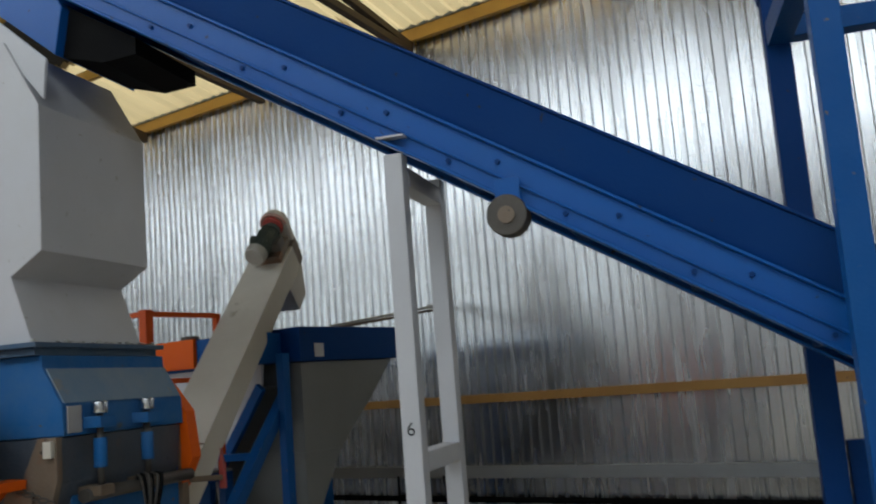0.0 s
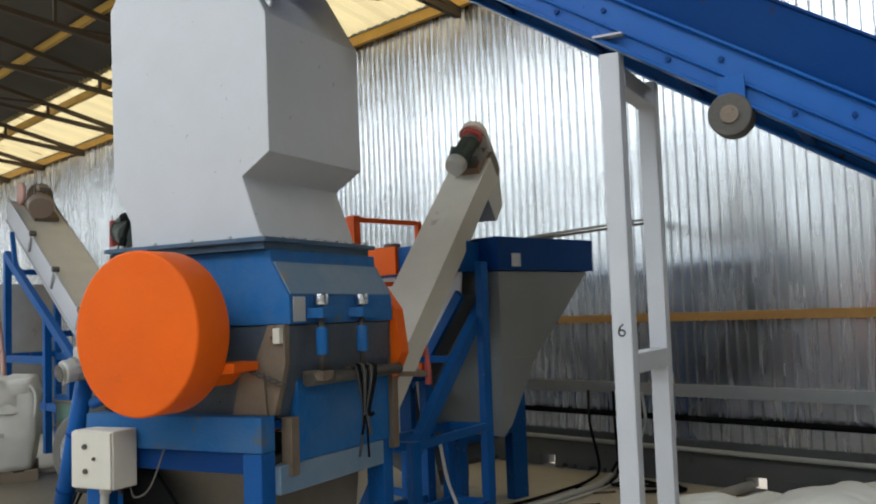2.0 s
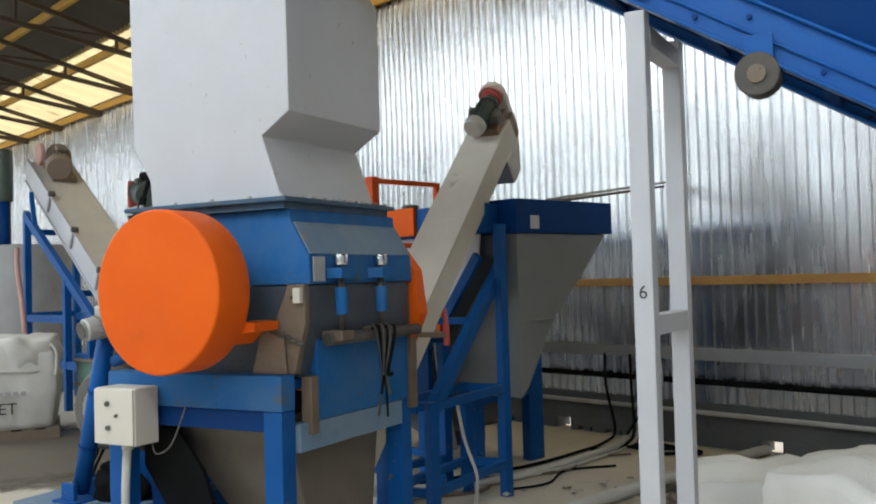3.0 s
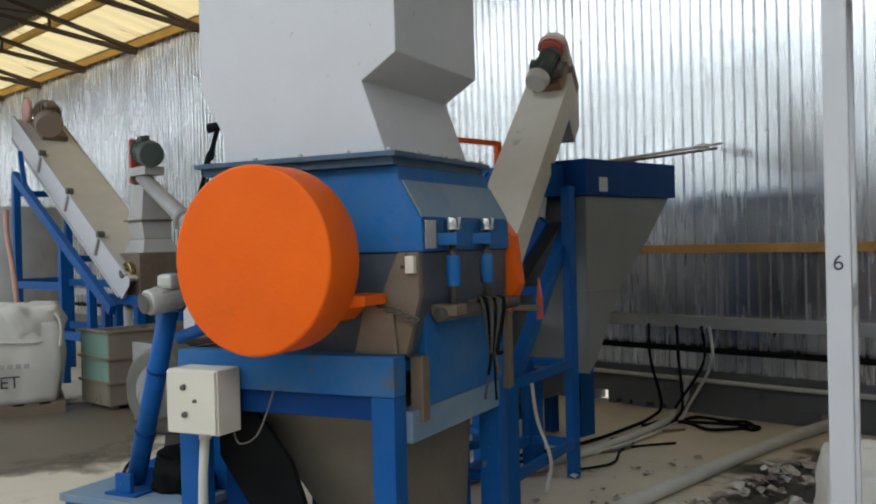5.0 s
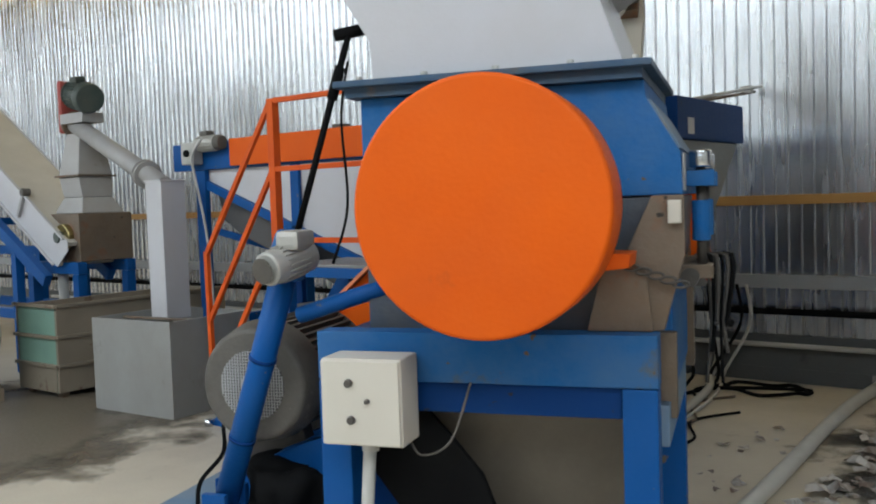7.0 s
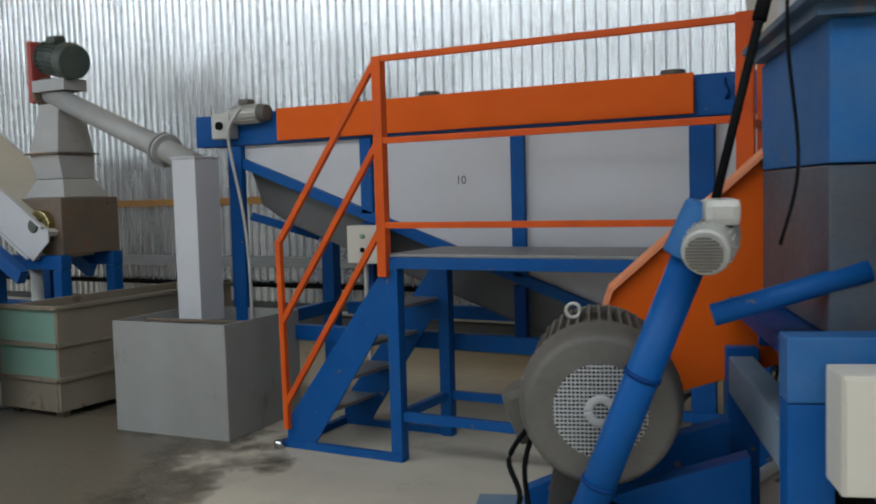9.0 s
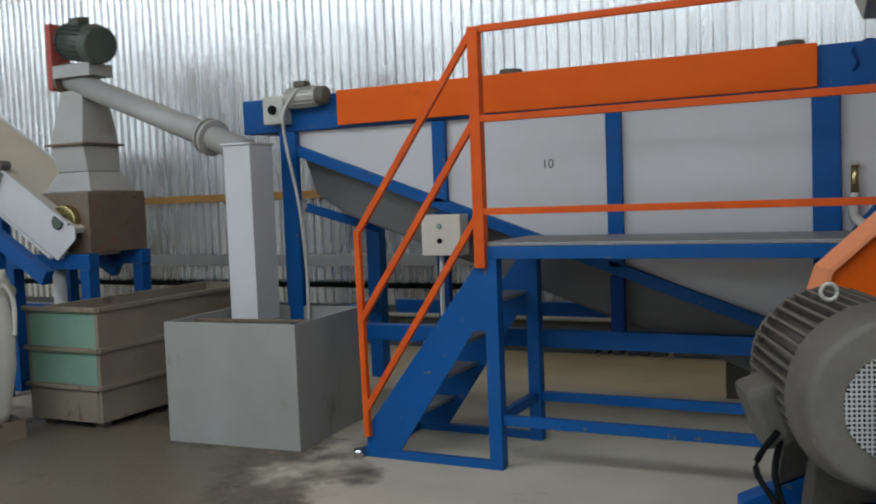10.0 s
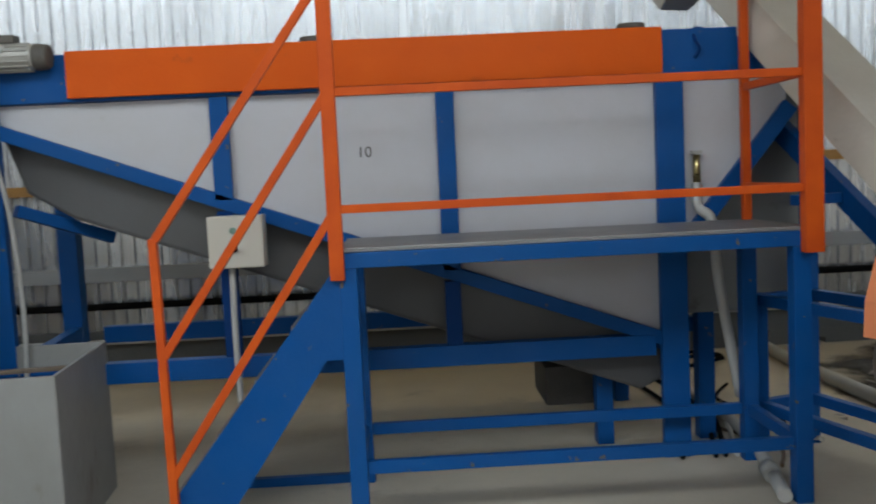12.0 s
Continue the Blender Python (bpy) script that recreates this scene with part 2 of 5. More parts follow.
WET = mat("wet_dirt", (0.06, 0.05, 0.04), (0.035, 0.03, 0.025), 0.3, 0, 3, 40, 0.5)
PINK = mat("faded_pink_paint", (0.50, 0.27, 0.22), (0.38, 0.22, 0.19), 0.6, 0, 6, 60, 0.15)
DAMP = mat("damp_concrete", (0.185, 0.152, 0.115), (0.125, 0.104, 0.078), 0.42, 0, 1.2, 45, 0.2, stain=(0.085, 0.07, 0.053), stain_at=0.6)
GREY_TOP = mat("chequer_plate", (0.28, 0.28, 0.28), (0.20, 0.2, 0.2), 0.5, 0.4, 4, 90, 0.3)

# ---- building helpers ----
MF = pose(-3.707, 2.83, 0, 0, 0, 19)      # the granulator's own axes
WF = Matrix.Identity(4)
HOME = {}


def bx(bm, x0, x1, y0, y1, z0, z1, bevel=0.0):
    r = bmesh.ops.create_cube(bm, size=1)
    v = r["verts"]
    bmesh.ops.scale(bm, vec=(x1 - x0, y1 - y0, z1 - z0), verts=v)
    bmesh.ops.translate(bm, vec=((x0 + x1) / 2, (y0 + y1) / 2, (z0 + z1) / 2), verts=v)
    if bevel:
        e = list({e for q in v for e in q.link_edges})
        bmesh.ops.bevel(bm, geom=e, offset=bevel, segments=2, affect="EDGES", profile=0.6)
    return bm


def axes(p, q):
    """A matrix with z along p to q, x level."""
    p, q = Vector(p), Vector(q)
    z = (q - p).normalized()
    x = Vector((0, 0, 1)).cross(z)
    x = Vector((1, 0, 0)) if x.length < 1e-4 else x.normalized()
    y = z.cross(x)
    m = Matrix((x, y, z)).transposed().to_4x4()
    m.translation = p
    return m, (q - p).length


def bar(bm, p, q, w, h, bevel=0.004):
    """A rectangular bar from p to q: w level, h the other way."""
    m, n = axes(p, q)
    b2 = bmesh.new()
    bx(b2, -w / 2, w / 2, -h / 2, h / 2, 0, n, bevel)
    b2.transform(m)
    merge(bm, b2)
    return bm


def angle_bar(bm, p, q, w, t=0.006):
    m, n = axes(p, q)
    b2 = bmesh.new()
    bx(b2, -w / 2, w / 2, -w / 2, -w / 2 + t, 0, n)
    bx(b2, -w / 2, -w / 2 + t, -w / 2 + t, w / 2, 0, n)
    b2.transform(m)
    merge(bm, b2)
    return bm


def merge(bm, b2):
    me = bpy.data.meshes.new("tmp")
    b2.to_mesh(me)
    b2.free()
    bm.from_mesh(me)
    bpy.data.meshes.remove(me)


def rod(bm, p, q, r, r2=None, seg=20, bevel=0.0):
    m, n = axes(p, q)
    b2 = bmesh.new()
    bmesh.ops.create_cone(b2, cap_ends=True, segments=seg, radius1=r, radius2=r if r2 is None else r2, depth=n)
    bmesh.ops.translate(b2, vec=(0, 0, n / 2), verts=b2.verts)
    if bevel:
        e = [e for e in b2.edges if len(e.link_faces) == 2 and any(len(f.verts) > 4 for f in e.link_faces)]
        bmesh.ops.bevel(b2, geom=e, offset=bevel, segments=3, affect="EDGES", profile=0.5)
    for f in b2.faces:
        f.smooth = len(f.verts) == 4
    b2.transform(m)
    merge(bm, b2)
    return bm


def prism(bm, pts, axis, lo, hi, bevel=0.0):
    """A polygon pushed from lo to hi along an axis; its points are the other two coordinates in order."""
    def at(p, k):
        return (k, p[0], p[1]) if axis == "x" else (p[0], k, p[1]) if axis == "y" else (p[0], p[1], k)
    b2 = bmesh.new()
    a = [b2.verts.new(at(p, lo)) for p in pts]
    b = [b2.verts.new(at(p, hi)) for p in pts]
    b2.faces.new(a)
    b2.faces.new(b[::-1])
    for i in range(len(pts)):
        j = (i + 1) % len(pts)
        b2.faces.new((a[j], a[i], b[i], b[j]))
    bmesh.ops.recalc_face_normals(b2, faces=b2.faces)
    if bevel:
        bmesh.ops.bevel(b2, geom=b2.edges[:], offset=bevel, segments=2, affect="EDGES", profile=0.6)
    merge(bm, b2)
    return bm


def frustum(bm, top, bot, z1, z0):
    """A tapering box between two rectangles (x0, x1, y0, y1)."""
    b2 = bmesh.new()
    rings = []
    for (x0, x1, y0, y1), z in ((bot, z0), (top, z1)):
        rings.append([b2.verts.new(p) for p in ((x0, y0, z), (x1, y0, z), (x1, y1, z), (x0, y1, z))])
    b2.faces.new(rings[0][::-1])
    b2.faces.new(rings[1])
    for i in range(4):
        j = (i + 1) % 4
        b2.faces.new((rings[0][i], rings[0][j], rings[1][j], rings[1][i]))
    bmesh.ops.recalc_face_normals(b2, faces=b2.faces)
    bmesh.ops.bevel(b2, geom=b2.edges[:], offset=0.006, segments=1, affect="EDGES")
    merge(bm, b2)
    return bm


def hose(bm, pts, r, seg=8, steps=6):
    """A bent tube through points."""
    p = [Vector(q) for q in pts]
    line = []
    for i in range(len(p) - 1):
        a, b, c, d = p[max(i - 1, 0)], p[i], p[i + 1], p[min(i + 2, len(p) - 1)]
        for k in range(steps):
            t = k / steps
            line.append(0.5 * (2 * b + (c - a) * t + (2 * a - 5 * b + 4 * c - d) * t * t + (3 * b - a - 3 * c + d) * t ** 3))
    line.append(p[-1])
    rings = []
    for i, q in enumerate(line):
        d = (line[min(i + 1, len(line) - 1)] - line[max(i - 1, 0)]).normalized()
        x = d.cross(Vector((0.13, 0.21, 0.97)))
        x = x.normalized() if x.length > 1e-3 else Vector((1, 0, 0))
        y = d.cross(x)
        rings.append([bm.verts.new(q + r * (math.cos(6.2832 * k / seg) * x + math.sin(6.2832 * k / seg) * y)) for k in range(seg)])
    for u, w in zip(rings, rings[1:]):
        for k in range(seg):
            f = bm.faces.new((u[k], u[(k + 1) % seg], w[(k + 1) % seg], w[k]))
            f.smooth = True
    bm.faces.new(rings[0][::-1])
    bm.faces.new(rings[-1])
    return bm


def thing(name, x, y, z, label, category, frame_of=WF, group="", kind=""):
    """An empty at the base of a thing, given in the axes of frame_of."""
    ob = new(name)
    ob.empty_display_size = 0.2
    ob.matrix_basis = frame_of @ Matrix.Translation((x, y, z))
    HOME[ob.name] = (ob.matrix_basis.copy(), frame_of)
    return tagged(ob, label, category, group, kind)


def part(name, bm, material, parent, label=""):
    """Links a bmesh, drawn in the axes of its thing's frame, as one mesh under a thing or a part."""
    home, axes_of = HOME[parent.name]
    bm.transform(home.inverted() @ axes_of)
    me = bpy.data.meshes.new(name)
    bm.to_mesh(me)
    bm.free()
    me.materials.append(material)
    ob = new(name, me)
    ob.parent = parent
    HOME[ob.name] = (home, axes_of)
    if label:
        ob["label"] = label
    return ob


def solid(name, bm, material, label, category="", frame_of=WF, kind="", group=""):
    """A thing that is one mesh."""
    me = bpy.data.meshes.new(name)
    bm.transform(frame_of)
    bm.to_mesh(me)
    bm.free()
    me.materials.append(material)
    ob = new(name, me)
    HOME[ob.name] = (WF, WF)
    return tagged(ob, label, category, group, kind)


B = bmesh.new


def bolts(parent, spots, axis, r=0.012, h=0.014, material=CHROME):
    """Hexagon heads, each a part."""
    for p in spots:
        q = Vector(p) + Vector(axis) * h
        part("bolt", rod(B(), p, q, r, seg=6), material, parent)


def finned_motor(parent, c, d, r, n, body_mat, cover_mat, fins=28, mesh=False, box_side=None):
    """An electric motor from the fan end c along d: cover, ribbed body, end bell, terminal box."""
    c, d = Vector(c), Vector(d).normalized()
    part("fan_cover", rod(B(), c, c + d * n * 0.2, r * 0.94, r * 1.06, 36, r * 0.08), cover_mat, parent)
    part("motor_body", rod(B(), c + d * n * 0.2, c + d * n * 0.86, r * 0.86, seg=36), body_mat, parent)
    part("end_bell", rod(B(), c + d * n * 0.86, c + d * n, r, r * 0.75, 36, r * 0.05), body_mat, parent)
    part("shaft", rod(B(), c + d * n, c + d * n * 1.12, r * 0.18, seg=16), CHROME, parent)
    m, _ = axes(c, c + d)
    for k in range(fins):
        a = 6.2832 * k / fins
        b2 = B()
        bx(b2, -r * 0.02, r * 0.02, r * 0.84, r * 1.0, n * 0.21, n * 0.85)
        b2.transform(m @ Matrix.Rotation(a, 4, "Z"))
        part("cooling_fin", b2, body_mat, parent)
    if mesh:
        g = B()
        rr = r * 0.58
        cells = 11
        for k in range(-cells, cells + 1):
            o = rr * k / (cells + 0.5)
            w = math.sqrt(rr * rr - o * o)
            bx(g, o - r * 0.008, o + r * 0.008, -w, w, -0.007, -0.002)
            bx(g, -w, w, o - r * 0.008, o + r * 0.008, -0.0065, -0.0025)
        g.transform(m)
        part("grille", g, GREY_BEIGE, parent, "pale wire fan grille")
        # flat black disc painted for the shaded hollow behind the grille
        h = rod(B(), (0, 0, -0.0015), (0, 0, -0.001), rr, seg=36)
        h.transform(m)
        part("fan_shade_disc", h, BLACK, parent)
        h = hose(B(), [(r * 0.15 * math.cos(k * 0.7854), r * 0.15 * math.sin(k * 0.7854), -0.010) for k in range(9)], r * 0.055, 8, 3)
        for v in h.verts:
            v.co.z = -0.009 + (v.co.z + 0.010) * 0.25
        h.transform(m)
        part("hub_ring", h, GREY_BEIGE, parent)
    if box_side is not None:
        s = Vector(box_side)
        p = c + d * n * 0.5
        e = B()
        bx(e, -r * 0.36, r * 0.36, -r * 0.40, r * 0.40, 0, r * 0.42, r * 0.12)
        k, _ = axes(p + s * r * 0.9, p + s * (r * 0.9 + 1))
        e.transform(k)
        part("terminal_box", e, body_mat, parent)


# ---- the hall ----
WALL_Y = 8.0
ground = B()
bx(ground, -600, 600, -600, 600, -0.5, -0.06)
solid("ground", ground, EARTH, "pale bare ground round the hall", "ground", kind="structure")
solid("floor", bx(B(), -48, 8, -10, WALL_Y + 0.25, -0.06, 0.0), CONCRETE, "dusty concrete hall floor with damp dark stains", "floor", kind="structure")

wall_n = thing("wall_north", -11, WALL_Y, 0, "corrugated galvanised steel wall on a dark plinth", "wall", kind="structure")


def sheet(x0, ribs, pitch, z0, z1, seed):
    """A ribbed sheet with a slight waviness, so that it mirrors unevenly."""
    rng = random.Random(seed)
    bm = B()
    cols = []
    for i in range(ribs):
        for u, y in ((0.0, 0.0), (0.50, 0.0), (0.60, -0.024), (0.84, -0.024), (0.94, 0.0)):
            cols.append((x0 + (i + u) * pitch, y))
    cols.append((x0 + ribs * pitch, 0.0))
    rows = 18
    ph = rng.random() * 9
    grid = []
    for k in range(rows + 1):
        z = z0 + (z1 - z0) * k / rows
        grid.append([bm.verts.new((x, WALL_Y + y + 0.006 * noise.noise((x * 1.1 + ph, z * 0.9, seed)) + 0.0006 * noise.noise((x * 9.0, z * 1.2 + ph, seed)), z)) for x, y in cols])
    for k in range(rows):
        for i in range(len(cols) - 1):
            bm.faces.new((grid[k][i], grid[k][i + 1], grid[k + 1][i + 1], grid[k + 1][i]))
    return bm


for i in range(54):
    part("panel", sheet(-47.64 + 1.03 * i, 10, 0.103, 0.36, 5.42, i), GALV, wall_n)
part("outer_skin", bx(B(), -48, 8, WALL_Y + 0.03, WALL_Y + 0.11, 0.42, 5.5), GIRT_GREY, wall_n, "plain grey outer skin")
# plinth with a few gaps at the floor
gaps = [(-22.5, 0.3), (-9.0, 0.2), (-7.62, 0.05), (-7.5, 0.04), (-7.38, 0.06), (-7.26, 0.05), (-7.15, 0.05), (-7.0, 0.07), (-6.50, 0.20), (-6.2, 0.06), (-6.05, 0.03), (-5.86, 0.09), (-5.68, 0.03), (-4.17, 0.20), (-3.62, 0.10), (2.2, 0.2)]
p = B()
x = -48.0
for gx, gw in gaps:
    bx(p, x, gx, WALL_Y - 0.035, WALL_Y + 0.2, 0.0, 0.12)
    if gw < 0.15:
        bx(p, gx, gx + gw, WALL_Y - 0.035, WALL_Y + 0.2, 0.045, 0.12)
    x = gx + gw
bx(p, x, 8, WALL_Y - 0.035, WALL_Y + 0.2, 0.0, 0.12)
bx(p, -48, 8, WALL_Y - 0.035, WALL_Y + 0.2, 0.12, 0.40, 0.004)
part("plinth", p, PLINTH, wall_n, "dark grey plinth with gaps at the floor")
g = B()
angle_bar(g, (-48, WALL_Y - 0.08, 1.52), (8, WALL_Y - 0.08, 1.52), 0.075, 0.01)
bar(g, (-48, WALL_Y - 0.06, 1.545), (8, WALL_Y - 0.06, 1.545), 0.05, 0.03)
part("girt", g, GIRT, wall_n, "ochre painted steel girt")
part("girt", bar(B(), (-48, WALL_Y - 0.085, 0.85), (8, WALL_Y - 0.085, 0.85), 0.09, 0.11), GIRT_GREY, wall_n, "grey painted girt")
part("wall_pipe", rod(B(), (-48, WALL_Y - 0.10, 0.60), (8, WALL_Y - 0.10, 0.60), 0.028, seg=10), BLACK, wall_n, "black pipe along the wall")
wp = thing("water_pipe", -5.38, WALL_Y - 0.1, 0, "pale plastic water pipe with a branch, along the plinth", "pipe")
part("pipe_run", rod(B(), (-16, WALL_Y - 0.10, 0.32), (8, WALL_Y - 0.10, 0.32), 0.022, seg=12), PIPE, wp)
part("branch", hose(B(), [(-5.38, WALL_Y - 0.10, 0.32), (-5.38, WALL_Y - 0.13, 0.15), (-5.38, WALL_Y - 0.3, 0.05)], 0.03), PIPE, wp)
part("pipe_tee", rod(B(), (-5.46, WALL_Y - 0.1, 0.32), (-5.30, WALL_Y - 0.1, 0.32), 0.032, seg=12), PIPE, wp)

# south side with a clerestory band, east and west ends
s = B()
bx(s, -48, 8, -10.2, -10.0, 0, 3.78)
bx(s, -48, 8, -10.2, -10.0, 5.12, 5.6)
for x in (-48, -39.8, -30.2, -20.6, -11.0, -1.4, 7.8):
    bx(s, x, x + 0.2, -10.2, -10.0, 3.78, 5.12)
solid("wall_south", s, WALLPAINT, "plain grey rendered wall with a long clerestory opening", "wall", kind="structure")


def gable(name, x0, x1):
    pts = [(-10.2, 0), (WALL_Y + 0.2, 0), (WALL_Y + 0.2, 5.4), (-1, 7.62), (-10.2, 5.4)]
    solid(name, prism(B(), pts, "x", x0, x1), WALLPAINT, "plain grey gable wall", "wall", kind="structure")


gable("wall_east", 8.0, 8.2)
gable("wall_west", -48.2, -48.0)

# roof: ribbed sheets on purlins and light trusses; a translucent strip along the north eave
RISE = 0.245


def roof_z(y):
    return 5.34 + (WALL_Y - y) * RISE if y > -1 else 5.34 + 9 * RISE - (-1 - y) * RISE


def roof_sheet(x0, x1, y0, y1, lift=0.0):
    bm = B()
    pitch = 0.16
    n = int((x1 - x0) / pitch * 4)
    a, b = [], []
    for i in range(n + 1):
        x = x0 + (x1 - x0) * i / n
        dz = 0.022 * math.sin(6.2832 * x / pitch) + lift
        a.append(bm.verts.new((x, y0, roof_z(y0) + dz)))
        b.append(bm.verts.new((x, y1, roof_z(y1) + dz)))
    for i in range(n):
        bm.faces.new((a[i], a[i + 1], b[i + 1], b[i]))
    return bm


ceiling = roof_sheet(-48.4, 8.4, -1.0, 6.65, 0.03)
merge(ceiling, roof_sheet(-48.4, 8.4, -10.5, -4.9, 0.03))
merge(ceiling, roof_sheet(-48.4, 8.4, -1.1, -1.0, 0.03))
solid("ceiling", ceiling, ROOF, "dark corrugated roof sheets seen from below", "roof", kind="structure")
solid("roof_light", roof_sheet(-48.4, 8.4, 6.55, WALL_Y + 0.35, 0.0), ROOF_LIGHT, "yellowed translucent corrugated roof sheets letting daylight in", "roof light", kind="structure")

for i, y in enumerate((7.93, 6.75, 5.55, 4.35, 3.15, 1.95, 0.75, -0.6, -2.6, -6.6, -8.6)):
    z = roof_z(y) - 0.10
    pu = B()
    bx(pu, -48, 8, y - 0.006, y + 0.006, z - 0.08, z + 0.07)
    bx(pu, -48, 8, y - 0.06, y + 0.006, z - 0.088, z - 0.08)
    bx(pu, -48, 8, y - 0.006, y + 0.06, z + 0.062, z + 0.07)
    solid("purlin", pu, PURLIN, "ochre painted steel roof purlin, backlit glow mixed into its colour", "purlin", kind="structure", group="roof purlins")


def truss(x):
    """A light truss: sloping top chord, lower chord, posts and braces."""
    th = thing("roof_truss", x, WALL_Y - 0.1, 5.1, "dark brown welded steel roof truss", "roof truss", kind="structure", group="roof trusses")
    ys = [WALL_Y - 0.1 - 1.5 * k for k in range(7)]
    top = [(x, y, roof_z(y) - 0.24) for y in ys]
    low = [(x, y, 5.06 + (WALL_Y - y) * 0.135) for y in ys]
    part("top_chord", bar(B(), top[0], top[-1], 0.08, 0.07), TRUSS, th)
    part("bottom_chord", bar(B(), low[0], low[-1], 0.08, 0.07), TRUSS, th)
    for k in range(1, 7):
        part("post", bar(B(), low[k], top[k], 0.045, 0.045), TRUSS, th)
        part("brace", bar(B(), low[k], top[k - 1], 0.035, 0.035), TRUSS, th)
    south = [(x, -1.0, roof_z(-1) - 0.24), (x, -10, roof_z(-10) - 0.24)]
    part("top_chord", bar(B(), south[0], south[1], 0.08, 0.07), TRUSS, th)
    part("bottom_chord", bar(B(), low[-1], (x, -10, 5.0), 0.08, 0.07), TRUSS, th)


for k in range(-1, 20):
    truss(-3.1 - 2.15 * k)

# ---- granulator ----
gran = thing("granulator", -0.5, 0.5, 0, "blue plastic granulator with orange flywheel guard and grey hopper", "granulator", MF)
HOP = [(-0.08, 2.013), (-0.19, 2.32), (-0.025, 2.425), (-0.03, 3.10), (-0.22, 3.43), (-0.94, 3.46), (-1.06, 3.29), (-1.045, 2.345), (-0.93, 2.15), (-0.92, 2.013)]
hopper = part("hopper", prism(B(), HOP, "y", 0.078, 0.89, 0.006), HOPPER, gran, "light grey sheet steel feed hopper")
ear = B()
bx(ear, -0.64, -0.53, 0.09, 0.12, 3.43, 3.465)
bx(ear, -0.61, -0.595, 0.098, 0.112, 3.46, 3.52)
bx(ear, -0.565, -0.55, 0.098, 0.112, 3.46, 3.52)
bx(ear, -0.61, -0.55, 0.098, 0.112, 3.505, 3.525)
part("lifting_lug", ear, HOPPER, hopper)
flap = B()
vs = [flap.verts.new(v) for v in ((-0.37, 0.085, 3.64), (-0.23, 0.085, 3.40), (-0.02, 0.10, 3.13), (-0.02, 0.12, 3.33))]
f0 = flap.faces.new(vs)
r = bmesh.ops.extrude_face_region(flap, geom=[f0])
bmesh.ops.translate(flap, vec=(0.004, 0.012, 0), verts=[v for v in r["geom"] if isinstance(v, bmesh.types.BMVert)])
bmesh.ops.recalc_face_normals(flap, faces=flap.faces)
part("splash_plate", flap, WHITE, hopper)
fl = B()
bx(fl, -1.03, 0.01, -0.01, 0.96, 1.990, 2.012, 0.004)
bx(fl, -1.0, -0.02, 0.02, 0.93, 1.958, 1.990)
flange = part("flange", fl, BLUE_FLANGE, gran, "grime-darkened blue hopper flange")
fk = B()
rf = random.Random(77)
for k in range(45):
    b0, a0 = rf.random(), rf.random()
    s0 = 0.006 + 0.012 * rf.random()
    c0 = Vector((-0.06 + 0.06 * a0, 0.1 + 0.8 * b0, 2.013))
    q = [fk.verts.new(c0 + Vector((s0 * math.cos(w_ + k), s0 * math.sin(w_ + k), 0.012 * rf.random()))) for w_ in (0, 1.6, 3.1, 4.6)]
    fk.faces.new((q[0], q[1], q[2]))
    fk.faces.new((q[0], q[2], q[3]))
crumbs = part("scrap_crumbs", fk, SCRAP, flange, "pale plastic crumbs")
crumbs["kind"] = "stuff"
bolts(flange, [(a, 0.035, 2.012) for a in (-0.95, -0.72, -0.48, -0.24, -0.04)] + [(-0.015, b, 2.012) for b in (0.22, 0.45, 0.68, 0.9)], (0, 0, 1), 0.012, 0.016, MOTOR_PALE)
BODY = [(-0.96, 1.957), (-0.02, 1.957), (-0.015, 1.90), (0.085, 1.73), (0.09, 1.60), (-0.96, 1.60)]
part("upper_body", prism(B(), BODY, "y", 0.06, 0.99, 0.006), BLUE_DUSTY, gran, "dusty blue upper housing")
LOW = [(-0.96, 1.596), (0.075, 1.596), (0.06, 1.40), (0.0, 1.165), (-0.96, 1.165)]
part("sloping_side", prism(B(), [(-0.012, 1.895), (0.078, 1.742), (0.086, 1.742), (-0.004, 1.897)], "y", 0.075, 0.98), BLUE_PALE, gran, "dust covered sloping side")
part("side_band", prism(B(), [(0.0885, 1.615), (0.0895, 1.72), (0.0925, 1.72), (0.0925, 1.615)], "y", 0.19, 0.97), BLUE_DUSTY, gran)
part("lower_body", prism(B(), LOW, "y", 0.07, 0.98, 0.006), BLUE_DIRTY, gran, "oily dark lower housing")
part("gusset", prism(B(), [(-0.20, 1.188), (0.0, 1.188), (-0.02, 1.385), (-0.15, 1.385)], "y", -0.012, 0.004, 0.003), BROWN, gran, "bare worn gusset plate")
for k in range(5):
    part("chain_link", hose(B(), [(-0.06 + 0.036 * k + 0.024 * math.cos(q * 1.0472), -0.022, 1.385 - 0.013 * k + 0.010 * math.sin(q * 1.0472)) for q in range(7)], 0.0045, 6, 2), GUNK, gran)
part("hinge_plate", prism(B(), [(-0.20, 1.188), (0.03, 1.188), (0.095, 1.42), (0.095, 1.60), (0.0, 1.60), (-0.06, 1.47)], "y", 0.006, 0.044, 0.004), BROWN, gran, "rusty side plate")
part("side_panel", bx(B(), 0.0, 0.045, 0.16, 1.0, 0.955, 1.44, 0.008), BLUE_DUSTY, gran)
part("side_rib", bx(B(), 0.0, 0.07, 1.0, 1.06, 0.90, 1.60, 0.006), BROWN, gran)
part("side_rib", bx(B(), 0.0, 0.06, 0.09, 0.15, 0.90, 1.17, 0.006), BROWN, gran)
